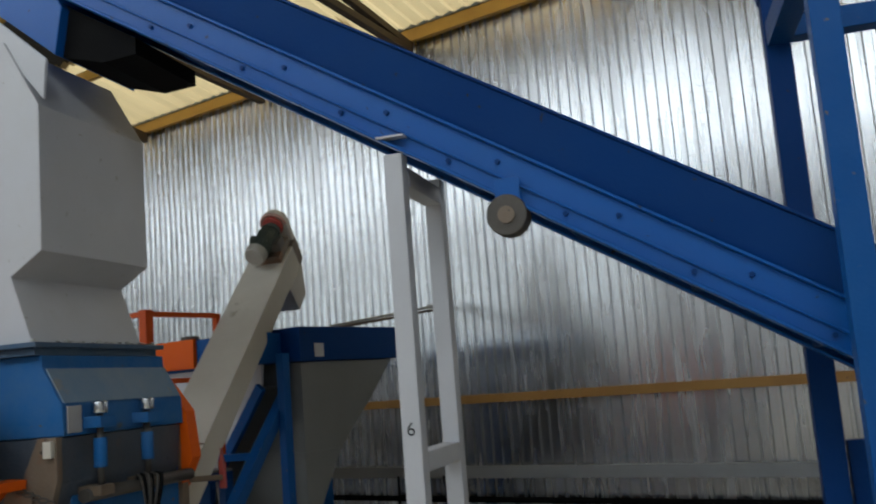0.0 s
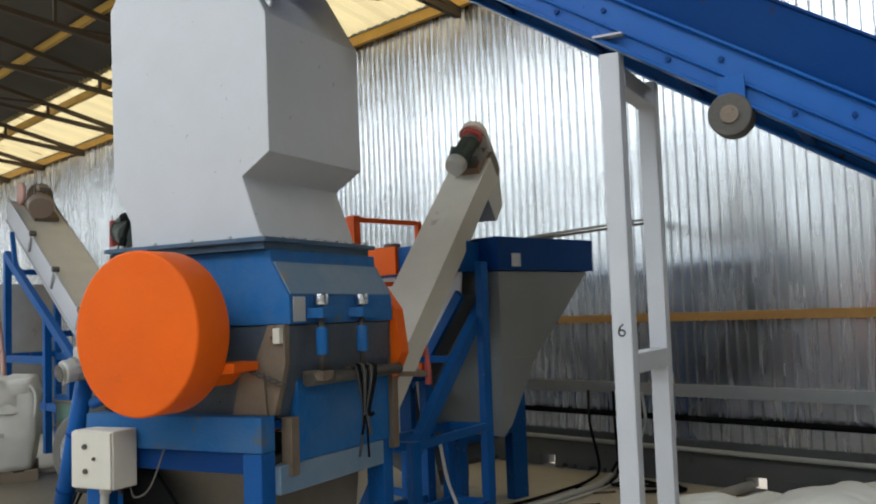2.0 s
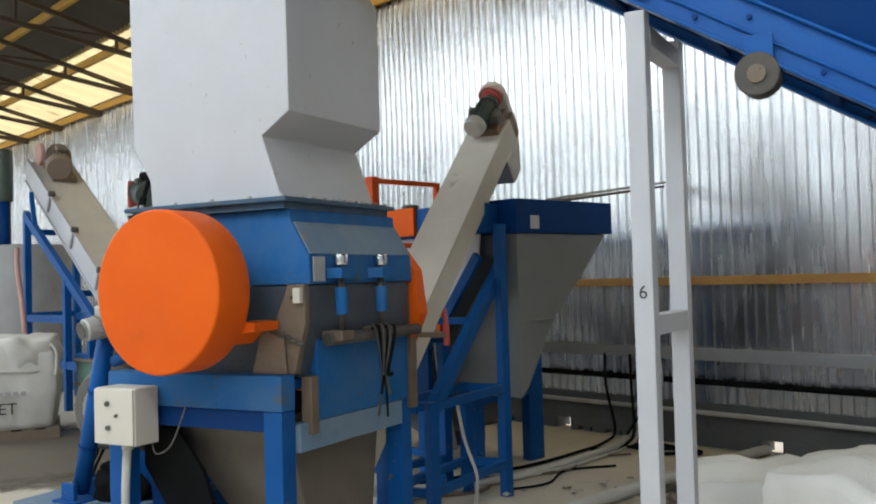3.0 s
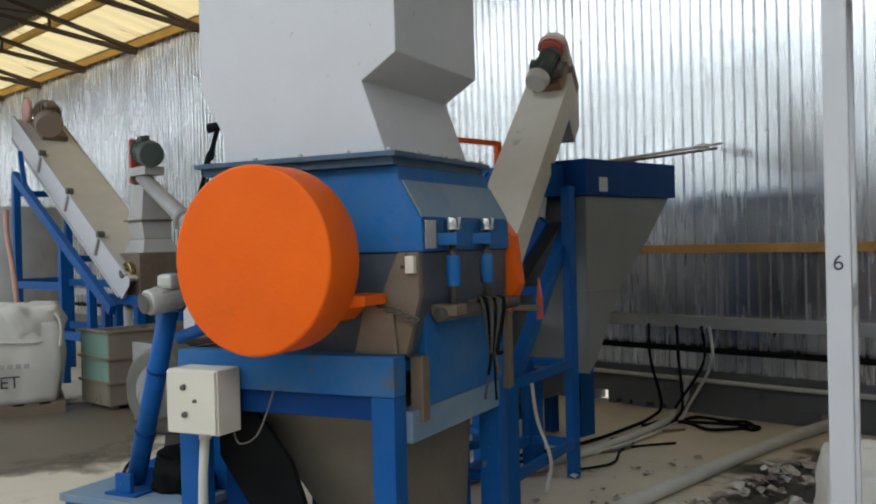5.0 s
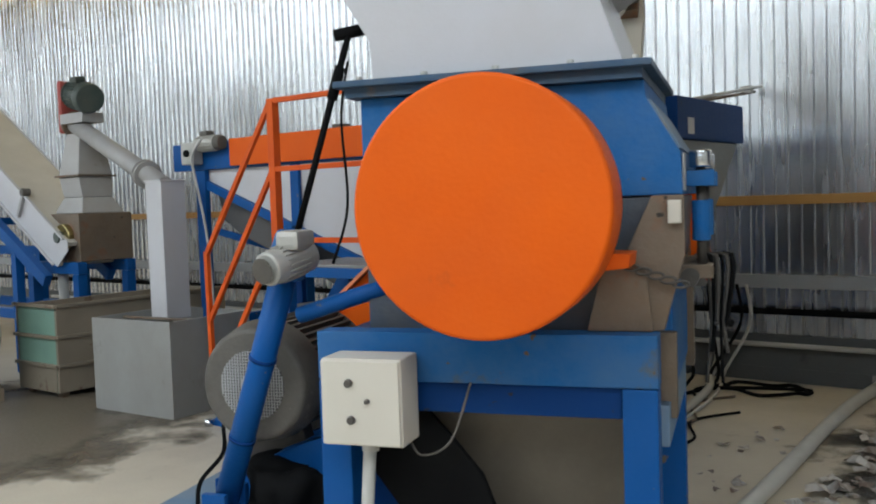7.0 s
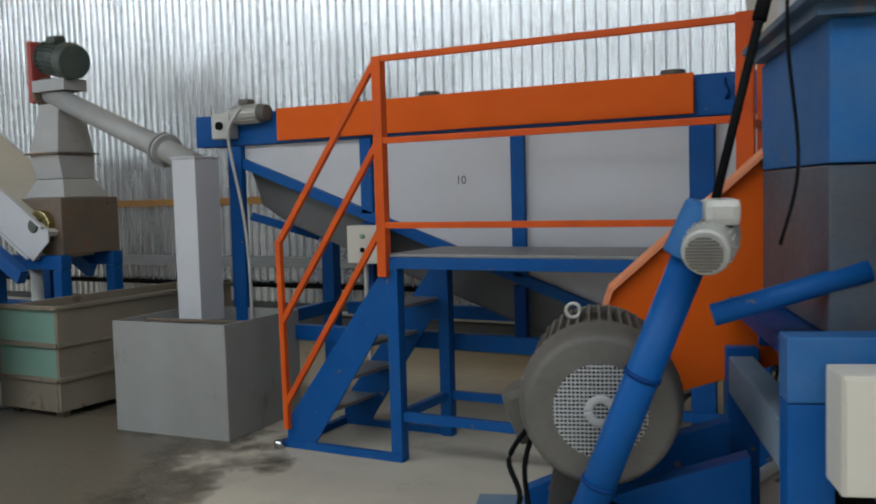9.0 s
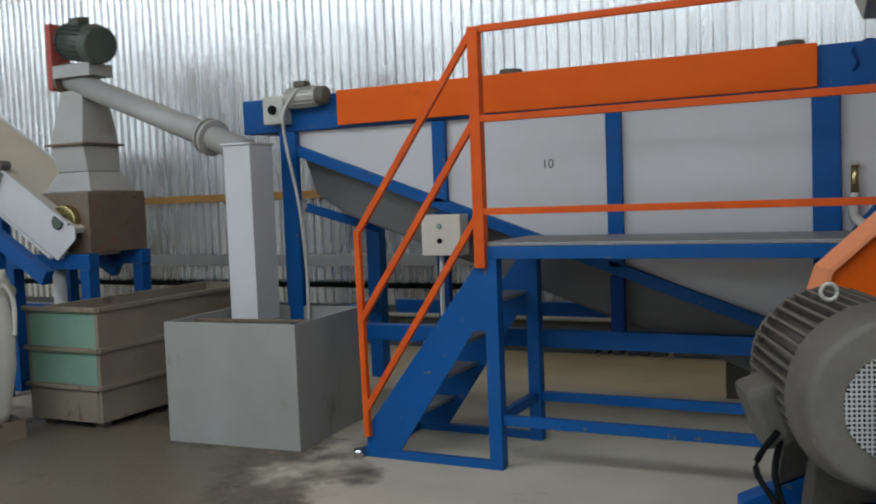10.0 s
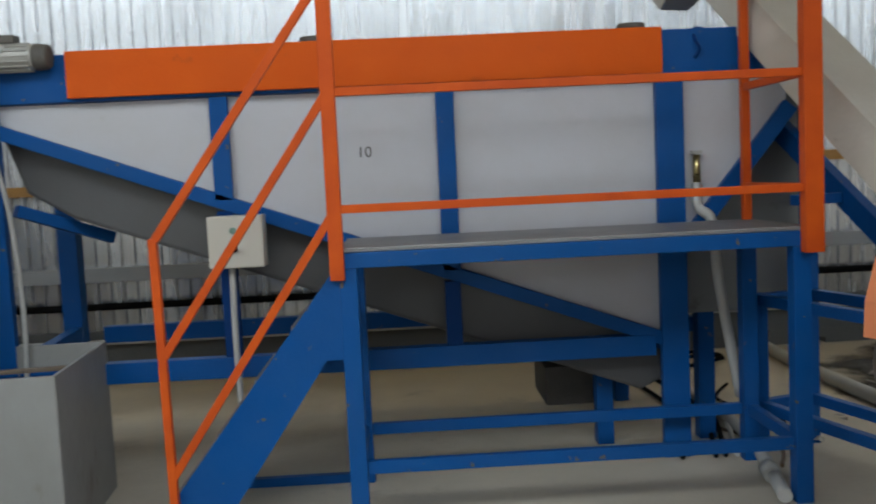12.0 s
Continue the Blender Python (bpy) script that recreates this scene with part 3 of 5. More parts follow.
# flywheel guard
guard = part("flywheel_guard", rod(B(), (-0.436, -0.383, 1.5825), (-0.436, -0.175, 1.5825), 0.373, seg=96, bevel=0.012), ORANGE, gran, "round bright orange sheet steel guard")
part("guard_bracket", prism(B(), [(-0.20, 1.33), (-0.14, 1.385), (-0.05, 1.395), (-0.045, 1.435), (-0.14, 1.44)], "y", -0.176, -0.006, 0.003), ORANGE, guard)
part("guard_hub", rod(B(), (-0.436, -0.174, 1.5825), (-0.436, 0.07, 1.5825), 0.16, seg=24), BLUE_DARK, gran)
# closing gear on the side
for b0 in (0.245, 0.60):
    cl = part("clamp_cylinder", rod(B(), (0.135, b0, 1.45), (0.135, b0, 1.58), 0.030, seg=18, bevel=0.004), BLUE_DUSTY, gran, "blue clamping cylinder")
    part("clamp_nut", rod(B(), (0.135, b0, 1.685), (0.135, b0, 1.74), 0.036, seg=12, bevel=0.006), CHROME, cl, "bright steel nut")
    part("clamp_rod", rod(B(), (0.135, b0, 1.34), (0.135, b0, 1.685), 0.016, seg=10), GUNK, cl)
    part("clamp_fork", bx(B(), 0.08, 0.18, b0 - 0.055, b0 + 0.055, 1.625, 1.675, 0.004), BLUE_DUSTY, cl)
    part("clamp_lug", bx(B(), 0.05, 0.17, b0 - 0.05, b0 + 0.05, 1.33, 1.375, 0.006), BROWN, cl)
part("name_plate", bx(B(), 0.088, 0.094, 0.085, 0.175, 1.612, 1.728), GREY_BEIGE, gran)
part("switch", bx(B(), 0.048, 0.088, -0.022, 0.005, 1.515, 1.585, 0.004), BOX, gran)
part("hinge_shaft", rod(B(), (0.10, 0.17, 1.335), (0.10, 1.02, 1.335), 0.03, seg=16), GUNK, gran)
for k in range(6):
    o = 0.018 * (k - 2.5)
    part("hose", hose(B(), [(0.09, 0.55, 1.33), (0.179 + o, 0.550 + 0.5 * o, 1.381), (0.179 + 0.6 * o, 0.550 - 0.4 * o, 1.153), (0.179 + o, 0.550, 0.925 + 0.11 * (k % 3))], 0.006 + 0.002 * (k % 3), 6, 4), BLACK if k % 2 else GUNK, gran, "dark oily hose")
part("red_lever", prism(B(), [(0.11, 1.22), (0.14, 1.22), (0.138, 1.32), (0.12, 1.44), (0.108, 1.32)], "y", 1.30, 1.33, 0.004), RED, gran, "red lever")
part("lever_arm", bar(B(), (0.06, 1.06, 1.30), (0.12, 1.31, 1.28), 0.03, 0.03), BROWN, gran)
# table
part("front_beam", bx(B(), -1.09, 0.018, -0.078, 0.022, 1.025, 1.186, 0.006), BLUE_DUSTY, gran)
# dark bar stands for the shade below the beam and the chute's blue rim
part("front_shade_rail", bx(B(), -0.978, -0.092, -0.055, 0.015, 0.925, 1.023, 0.006), BLUE_DARK, gran)
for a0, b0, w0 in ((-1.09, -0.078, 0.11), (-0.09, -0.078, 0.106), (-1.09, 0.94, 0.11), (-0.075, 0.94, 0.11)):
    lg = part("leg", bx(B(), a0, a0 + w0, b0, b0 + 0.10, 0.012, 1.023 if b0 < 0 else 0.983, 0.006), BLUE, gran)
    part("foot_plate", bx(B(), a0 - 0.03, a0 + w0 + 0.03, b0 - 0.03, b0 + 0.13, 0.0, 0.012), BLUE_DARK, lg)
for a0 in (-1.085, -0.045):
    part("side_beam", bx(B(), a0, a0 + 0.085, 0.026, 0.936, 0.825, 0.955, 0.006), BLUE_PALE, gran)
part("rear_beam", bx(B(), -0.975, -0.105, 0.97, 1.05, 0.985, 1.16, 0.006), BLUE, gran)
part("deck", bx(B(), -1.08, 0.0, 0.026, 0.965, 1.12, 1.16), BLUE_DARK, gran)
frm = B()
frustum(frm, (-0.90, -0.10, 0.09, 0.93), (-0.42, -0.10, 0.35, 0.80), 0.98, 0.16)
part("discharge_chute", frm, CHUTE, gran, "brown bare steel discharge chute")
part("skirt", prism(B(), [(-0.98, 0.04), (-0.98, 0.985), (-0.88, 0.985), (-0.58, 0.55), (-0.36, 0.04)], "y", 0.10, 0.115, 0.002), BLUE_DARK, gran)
# black slanting sheet from the beam down to the floor
part("black_skirt", prism(B(), [(-0.95, 0.97), (-0.78, 0.95), (-0.66, 0.82), (-0.56, 0.70), (-0.46, 0.44), (-0.42, 0.02), (-0.62, 0.02), (-0.72, 0.40), (-0.95, 0.70)], "y", 0.022, 0.05, 0.006), BLACK, gran, "black sheet in front of the chute")
part("ledge", bx(B(), -0.975, -0.70, 0.025, 0.09, 0.36, 0.40, 0.004), BLUE, gran)

# control box on a conduit
cb = thing("control_box", -0.86, -0.16, 0, "cream push-button control box on a pale conduit", "control box", MF)
part("enclosure", bx(B(), -1.005, -0.735, -0.235, -0.085, 0.85, 1.125, 0.008), BOX, cb)
part("lid", bx(B(), -1.0, -0.74, -0.247, -0.237, 0.856, 1.12, 0.004), BOX, cb)
for a0, z0, s0 in ((-0.905, 1.050, 0.012), (-0.845, 0.995, 0.007), (-0.90, 0.935, 0.012)):
    kn = part("push_button", rod(B(), (a0, -0.246, z0), (a0, -0.262, z0), s0, seg=18, bevel=0.003), GUNK, cb, "dark push button")
    part("button_ring", rod(B(), (a0, -0.247, z0), (a0, -0.252, z0), s0 + 0.003, seg=18), CHROME, kn)
part("conduit", hose(B(), [(-0.88, -0.15, 0.85), (-0.90, -0.15, 0.6), (-0.93, -0.12, 0.3), (-0.95, -0.1, 0.0)], 0.021, 10), PIPE, cb, "pale flexible conduit")
part("gland", rod(B(), (-0.88, -0.15, 0.815), (-0.88, -0.15, 0.85), 0.028, seg=10), PIPE, cb)
part("cable", hose(B(), [(-0.77, -0.1, 0.86), (-0.72, -0.12, 0.80), (-0.62, -0.12, 0.85), (-0.56, -0.082, 1.03)], 0.004, 6), MOTOR, cb)
part("bracket", bx(B(), -0.99, -0.85, -0.115, -0.079, 1.03, 1.10), BLUE, cb)

# base for the main motor
mb = thing("motor_base", -1.6, 0.55, 0, "blue steel base frame under the main motor", "machine base", MF)
part("top_plate", bx(B(), -1.98, -1.20, 0.02, 0.98, 0.385, 0.425, 0.005), BLUE_PALE, mb)
for a0 in (-1.95, -1.30):
    part("base_rail", bx(B(), a0, a0 + 0.1, 0.03, 0.97, 0.0, 0.384, 0.005), BLUE_DUSTY, mb)
part("slide_rail", prism(B(), [(-1.80, 0.427), (-1.22, 0.427), (-1.10, 0.62), (-1.10, 0.76), (-1.42, 0.66), (-1.80, 0.50)], "y", 0.38, 0.46, 0.005), BLUE, mb)
part("slide_rail", prism(B(), [(-1.80, 0.427), (-1.22, 0.427), (-1.10, 0.62), (-1.10, 0.76), (-1.42, 0.66), (-1.80, 0.50)], "y", 0.80, 0.88, 0.005), BLUE, mb)
mm = thing("main_motor", -1.565, 0.5, 0.66, "large dusty grey electric motor with ribbed body and fan grille", "electric motor", MF)
finned_motor(mm, (-1.53, 0.25, 0.922), (0, 1, 0), 0.232, 0.70, MOTOR, MOTOR, 44, True, (-0.94, 0, -0.34))
part("motor_cable", hose(B(), [(-1.76, 0.50, 0.80), (-1.82, 0.5, 0.70), (-1.78, 0.42, 0.60), (-1.84, 0.34, 0.50), (-1.80, 0.25, 0.43)], 0.009, 8), BLACK, mm)
part("motor_cable", hose(B(), [(-1.74, 0.53, 0.79), (-1.77, 0.5, 0.68), (-1.75, 0.4, 0.56), (-1.72, 0.3, 0.44)], 0.009, 8), BLACK, mm)
part("lifting_eye", hose(B(), [(-1.61 + 0.022 * math.cos(k * 0.7854), 0.55, 1.170 + 0.022 * math.sin(k * 0.7854)) for k in range(9)], 0.006, 8, 3), MOTOR_PALE, mm)
for b0 in (0.50, 0.84):
    part("motor_foot", prism(B(), [(-1.70, 0.55), (-1.42, 0.66), (-1.46, 0.82), (-1.66, 0.82)], "y", b0 - 0.04, b0 + 0.04, 0.006), GUNK, mm)
# belt guard
bg = thing("belt_guard", -0.9, 1.05, 1.0, "orange sheet steel belt guard with pale rim", "belt guard", MF)
GU = [(-1.525, 0.95), (-1.52, 1.05), (-1.48, 1.177), (-0.72, 1.85), (-0.58, 1.92), (-0.2, 1.92), (-0.02, 1.82), (0.10, 1.66), (0.13, 1.42), (0.06, 1.27), (-0.10, 1.17), (-0.55, 1.02), (-1.35, 0.78), (-1.45, 0.78), (-1.51, 0.84)]
part("guard_plate", prism(B(), GU, "y", 1.0, 1.09, 0.004), ORANGE, bg)
part("guard_rim", prism(B(), [(-1.542, 0.95), (-1.535, 1.06), (-1.49, 1.192), (-0.73, 1.865), (-0.72, 1.855), (-1.479, 1.182), (-1.522, 1.05), (-1.527, 0.95)], "y", 0.965, 1.135), ORANGE_PALE, bg)

# screw jack that tilts the hopper
sj = thing("screw_jack", -1.68, 0.30, 0.425, "blue screw jack with gear motor and black rod, beside the hopper", "screw jack", MF)
J0, J1, J2, J3 = Vector((-1.64, 0.20, 0.475)), Vector((-1.285, 0.10, 1.39)), Vector((-1.235, 0.09, 1.50)), Vector((-1.05, 0.19, 2.20))
part("jack_tube", rod(B(), J0, J1, 0.048, seg=24), BLUE, sj)
for t in (0.28, 0.62):
    c = J0.lerp(J1, t)
    part("collar", rod(B(), c, c + (J1 - J0).normalized() * 0.014, 0.052, seg=24), BLUE_DARK, sj)
pv = B()
bx(pv, J0.x - 0.05, J0.x + 0.05, J0.y - 0.09, J0.y - 0.06, 0.437, 0.53, 0.004)
bx(pv, J0.x - 0.05, J0.x + 0.05, J0.y + 0.06, J0.y + 0.09, 0.437, 0.53, 0.004)
bx(pv, J0.x - 0.10, J0.x + 0.10, J0.y - 0.11, J0.y + 0.11, 0.425, 0.437)
part("pivot", pv, BLUE, sj)
part("gear_case", rod(B(), J1 - (J1 - J0).normalized() * 0.03, J1 + (J1 - J0).normalized() * 0.12, 0.075, 0.065, 24, 0.01), BLUE_DUSTY, sj, "blue worm gear case")
part("gear_motor", rod(B(), (-1.22, 0.14, 1.43), (-1.275, -0.065, 1.39), 0.060, seg=28, bevel=0.01), MOTOR_PALE, sj, "pale aluminium gear motor")
mx, _ = axes((-1.22, 0.14, 1.43), (-1.275, -0.065, 1.39))
for k in range(20):
    b2 = bx(B(), -0.002, 0.002, 0.056, 0.066, 0.05, 0.16)
    b2.transform(mx @ Matrix.Rotation(6.2832 * k / 20, 4, "Z"))
    part("cooling_fin", b2, MOTOR_PALE, sj)
cap = B()
for k in range(-5, 6):
    o = 0.045 * k / 5.5
    w = math.sqrt(0.045 ** 2 - o * o)
    bx(cap, o - 0.0022, o + 0.0022, -w, w, 0.234, 0.238)
    bx(cap, -w, w, o - 0.0022, o + 0.0022, 0.2345, 0.2375)
cap.transform(mx)
part("fan_grille", cap, MOTOR, sj)
part("gear_cover", bx(B(), -1.27, -1.18, -0.01, 0.13, 1.45, 1.52, 0.02), MOTOR_PALE, sj, "chipped pale gear cover")
part("jack_rod", rod(B(), J2, J3, 0.012, seg=14), BLACK, sj, "black screw rod")
part("rod_sleeve", rod(B(), J2.lerp(J3, 0.68), J2.lerp(J3, 0.84), 0.019, seg=14), BLACK, sj)
part("rod_end", rod(B(), J3 + Vector((-0.05, -0.01, 0)), J3 + Vector((0.06, 0.02, 0.02)), 0.022, seg=14), BLACK, sj)
part("support_arm", rod(B(), (-1.24, 0.10, 1.215), (-0.86, 0.08, 1.33), 0.03, seg=16), BLUE, sj)
part("cable", hose(B(), [(-1.04, 0.15, 2.1), (-1.05, 0.1, 1.9), (-1.03, 0.08, 1.6), (-1.08, 0.05, 1.4)], 0.005, 6), BLACK, sj)

# ---- belt conveyor over the hopper ----
cv = thing("belt_conveyor", 1.6, 0.5, 0, "long blue inclined belt conveyor carried on pale posts", "conveyor", MF)
SL = 0.608


def cz(a):
    return 3.054 - SL * (a - 1.0)


def strip(a0, a1, h0, h1, b0, b1, lean=0.0):
    """A plate along the conveyor between two heights above its lower edge."""
    bm = B()
    v = []
    for a in (a0, a1):
        for h, s in ((h0, 0), (h1, lean)):
            for b in (b0, b1):
                v.append(bm.verts.new((a, b + s, cz(a) + h)))
    for q in ((0, 1, 3, 2), (4, 6, 7, 5), (0, 2, 6, 4), (1, 5, 7, 3), (0, 4, 5, 1), (2, 3, 7, 6)):
        bm.faces.new([v[i] for i in q])
    bmesh.ops.recalc_face_normals(bm, faces=bm.faces)
    bmesh.ops.bevel(bm, geom=bm.edges[:], offset=0.003, segments=1, affect="EDGES")
    return bm


A0, A1 = -0.02, 4.35
for side in (0, 1):
    s0 = 0.20 if not side else 0.795
    o = -1 if not side else 1
    part("side_channel", strip(A0, A1, 0.0, 0.20, s0 - 0.008, s0 + 0.008), BLUE_CONV, cv)
    part("lower_lip", strip(A0, A1, -0.004, 0.012, s0 - 0.045, s0 + 0.045), BLUE_CONV, cv)
    part("mid_rail", strip(A0, A1, 0.075, 0.088, s0 - 0.028, s0 + 0.028), BLUE_CONV, cv)
    part("upper_rail", strip(A0, A1, 0.200, 0.214, s0 - 0.04, s0 + 0.04), BLUE_CONV, cv)
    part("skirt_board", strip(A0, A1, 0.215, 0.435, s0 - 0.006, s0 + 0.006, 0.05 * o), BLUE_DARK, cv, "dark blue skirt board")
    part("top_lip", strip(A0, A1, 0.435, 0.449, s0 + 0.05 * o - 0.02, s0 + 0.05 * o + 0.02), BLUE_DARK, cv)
part("belt", strip(A0, A1, 0.15, 0.165, 0.22, 0.775), BLACK, cv, "black rubber belt")
part("return_belt", strip(A0, A1, 0.05, 0.062, 0.24, 0.755), BLACK, cv)
for k in range(9):
    a = 0.5 + 0.45 * k
    part("cross_member", bar(B(), (a, 0.21, cz(a) + 0.03), (a, 0.785, cz(a) + 0.03), 0.04, 0.03), BLUE_DARK, cv)
    bolts(cv, [(a, 0.19, cz(a) + 0.05), (a + 0.2, 0.19, cz(a + 0.2) + 0.14)], (0, -1, 0), 0.011, 0.012, BLUE_DARK)
HD = [(-0.385, 3.66), (-0.20, 4.04), (0.04, 4.10), (0.12, 3.93), (0.0, 3.64), (0.02, 3.60), (-0.02, 3.37)]
part("head_box", prism(B(), HD, "y", 0.185, 0.81, 0.004), BLUE_CONV, cv, "blue discharge head box")
part("head_drum", rod(B(), (-0.02, 0.82, 3.80), (-0.02, 0.93, 3.80), 0.12, seg=28), BLUE_DARK, cv)
# solid black block puts the shade of the open head into colour
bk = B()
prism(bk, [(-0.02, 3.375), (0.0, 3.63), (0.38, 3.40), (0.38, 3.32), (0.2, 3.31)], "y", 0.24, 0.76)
part("head_underside_shade", bk, BLACK, cv, "black block for the shaded open underside of the head")
tk = part("take_up", bar(B(), (0.02, 0.165, cz(0.02) + 0.165), (0.34, 0.165, cz(0.34) + 0.165), 0.02, 0.02), CHROME, cv, "steel take-up screw")
part("bearing", bx(B(), 0.16, 0.27, 0.145, 0.18, cz(0.21) + 0.125, cz(0.21) + 0.205, 0.01), MOTOR, tk)
rl = part("return_roller", rod(B(), (2.075, 0.15, 2.333), (2.075, 0.25, 2.333), 0.082, seg=36, bevel=0.006), GUNK, cv, "worn steel return roller")
part("roller_cap", rod(B(), (2.075, 0.140, 2.333), (2.075, 0.149, 2.333), 0.034, seg=28), BROWN, rl)
part("roller_bracket", bx(B(), 2.035, 2.135, 0.155, 0.165, 2.33, 2.48, 0.003), BLUE_CONV, cv)

# pale trestle under the conveyor
tr = thing("conveyor_trestle", 1.6, 0.5, 0, "pale grey painted steel trestle under the conveyor", "trestle", MF)
for b0 in (0.20, 0.755):
    post = part("post", bx(B(), 1.58, 1.66, b0 - 0.04, b0 + 0.04, 0.012, cz(1.66) - 0.008, 0.006), WHITE, tr)
    part("foot_plate", bx(B(), 1.525, 1.715, b0 - 0.1, b0 + 0.1, 0.0, 0.012), WHITE, post)
part("cross_bar", bx(B(), 1.58, 1.66, 0.242, 0.713, 2.52, 2.60, 0.005), WHITE, tr)
part("cross_bar", bx(B(), 1.58, 1.66, 0.242, 0.713, 1.36, 1.44, 0.005), WHITE, tr)
part("cap_plate", bx(B(), 1.56, 1.68, 0.14, 0.26, cz(1.56) - 0.004, cz(1.56) + 0.004), WHITE, tr)


def lettering(text, m, size, parent, material, name):
    cu = bpy.data.curves.new(name, "FONT")
    cu.body, cu.size, cu.align_x, cu.align_y, cu.extrude = text, size, "CENTER", "CENTER", 0.0006
    tmp = bpy.data.objects.new(name, cu)
    me = bpy.data.meshes.new_from_object(tmp)
    bpy.data.objects.remove(tmp)
    bm = B()
    bm.from_mesh(me)
    bpy.data.meshes.remove(me)
    bm.transform(m)
    return part(name, bm, material, parent)


lettering("6", pose(1.62, 0.1585, 1.532, 90, 0, 0), 0.075, tr, INK, "number_mark")

# blue frame astride the conveyor's tail
bf = thing("support_gantry", 3.2, 0.4, 0, "dark blue steel support frame round the conveyor tail", "support frame", MF)
for a0, b0, w, zt in ((3.215, 0.93, 0.105, 3.75), (3.275, -0.02, 0.10, 3.75), (4.5, 0.93, 0.105, 3.75), (4.5, -0.02, 0.1, 3.75)):
    # rear columns get the darker blue, shade put into their colour
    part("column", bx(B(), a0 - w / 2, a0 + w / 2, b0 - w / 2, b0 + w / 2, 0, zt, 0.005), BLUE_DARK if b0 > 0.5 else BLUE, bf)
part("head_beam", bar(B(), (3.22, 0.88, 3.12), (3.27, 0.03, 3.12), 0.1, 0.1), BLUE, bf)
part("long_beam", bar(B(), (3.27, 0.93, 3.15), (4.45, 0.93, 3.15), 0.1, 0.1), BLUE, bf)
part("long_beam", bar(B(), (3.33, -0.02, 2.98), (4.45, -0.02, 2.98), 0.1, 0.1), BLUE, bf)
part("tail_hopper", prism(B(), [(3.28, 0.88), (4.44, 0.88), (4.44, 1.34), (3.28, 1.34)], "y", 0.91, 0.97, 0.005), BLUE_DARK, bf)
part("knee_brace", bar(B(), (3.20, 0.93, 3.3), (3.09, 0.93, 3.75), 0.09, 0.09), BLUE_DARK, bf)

# ---- screw loader behind the granulator ----
L1, L2 = Vector((-4.694, 3.903, 1.0)), Vector((-5.379, 5.754, 2.872))
ld = (L2 - L1).normalized()
ls = Vector((-ld.y, ld.x, 0)).normalized() * -1     # level, to the right of the climb
lu = ls.cross(ld)
LM = Matrix((ls, ld, lu)).transposed().to_4x4()
LM.translation = L1
LOADER = LM
so = thing("screw_loader", 0.15, -0.95, -0.15, "beige inclined screw loader with a dusty motor on top", "screw loader", LOADER)
Llen = (L2 - L1).length
part("trough", bx(B(), 0.0, 0.31, -1.05, Llen, -0.20, -0.002, 0.006), BEIGE, so)
part("cover", bx(B(), -0.012, 0.322, -0.6, Llen - 0.12, 0.0, 0.012, 0.003), BEIGE, so)
part("cover_joint", bx(B(), -0.014, 0.324, 0.62, 0.635, 0.0125, 0.016), BROWN, so)
part("head", bx(B(), 0.0, 0.31, Llen + 0.002, Llen + 0.10, -0.20, 0.0, 0.01), BROWN, so, "dark dusty end bearing plate")
spout = B()
frustum(spout, (0.0, 0.31, Llen - 0.30, Llen + 0.05), (0.06, 0.26, Llen - 0.20, Llen + 0.0), -0.205, -0.50)
part("spout", spout, BEIGE, so)
finned_motor(so, (0.15, Llen - 0.35, 0.165), (0.12, 1, 0.0), 0.082, 0.38, MOTOR_GREEN, MOTOR_PALE, 20, False, (-0.9, 0, 0.4))
part("motor_bracket", bx(B(), 0.07, 0.29, Llen - 0.24, Llen + 0.04, 0.013, 0.075, 0.005), BROWN, so)
part("pulley", rod(B(), (0.185, Llen + 0.045, 0.17), (0.19, Llen + 0.075, 0.17), 0.085, seg=28, bevel=0.006), RED, so, "dark red belt pulley")
dg = B()
prism(dg, [(0.185 + 0.105 * math.cos(q), 0.17 + 0.105 * math.sin(q)) for q in [0.3927 * k for k in range(9)]] + [(0.10, -0.16), (0.29, -0.16)], "y", Llen + 0.085, Llen + 0.15, 0.01)
part("drive_guard", dg, BEIGE, so, "dusty rounded drive guard")
part("guard_lip", hose(B(), [(0.185 + 0.10 * math.cos(q), Llen + 0.075, 0.17 + 0.10 * math.sin(q)) for q in [0.3927 * k for k in range(9)]], 0.014, 8, 2), PINK, so, "faded pinkish rim")
part("terminal_cover", bx(B(), 0.21, 0.295, Llen - 0.18, Llen - 0.06, 0.076, 0.15, 0.012), MOTOR, so)
fr = thing("loader_stand", -4.6, 4.9, 0, "dark blue welded frame under the screw loader", "support frame")
ST = [(-4.49, 4.40), (-4.80, 5.40), (-4.80, 4.30), (-5.11, 5.30)]
for i, (x, y) in enumerate(ST):
    h = 2.0 if i == 1 else 0.82
    part("post", bx(B(), x - 0.035, x + 0.035, y - 0.035, y + 0.035, 0, h, 0.004), BLUE, fr)
for z in (0.79, 0.24):
    for i, j in ((0, 1), (2, 3), (0, 2), (1, 3)):
        part("rail", bar(B(), (*ST[i], z), (*ST[j], z), 0.05, 0.055), BLUE, fr)
part("sloping_beam", bar(B(), (-4.53, 4.44, 0.76), (-4.93, 5.56, 1.72), 0.07, 0.10), BLUE, fr)
part("tie", bar(B(), (-4.78, 5.08, 1.30), (-5.05, 5.0, 1.30), 0.05, 0.05), BLUE, fr)
part("white_strap", hose(B(), [(-4.62, 4.75, 0.78), (-4.66, 4.85, 0.5), (-4.60, 4.9, 0.25), (-4.68, 4.95, 0.01)], 0.012, 6), SACK, fr, "hanging white strap")

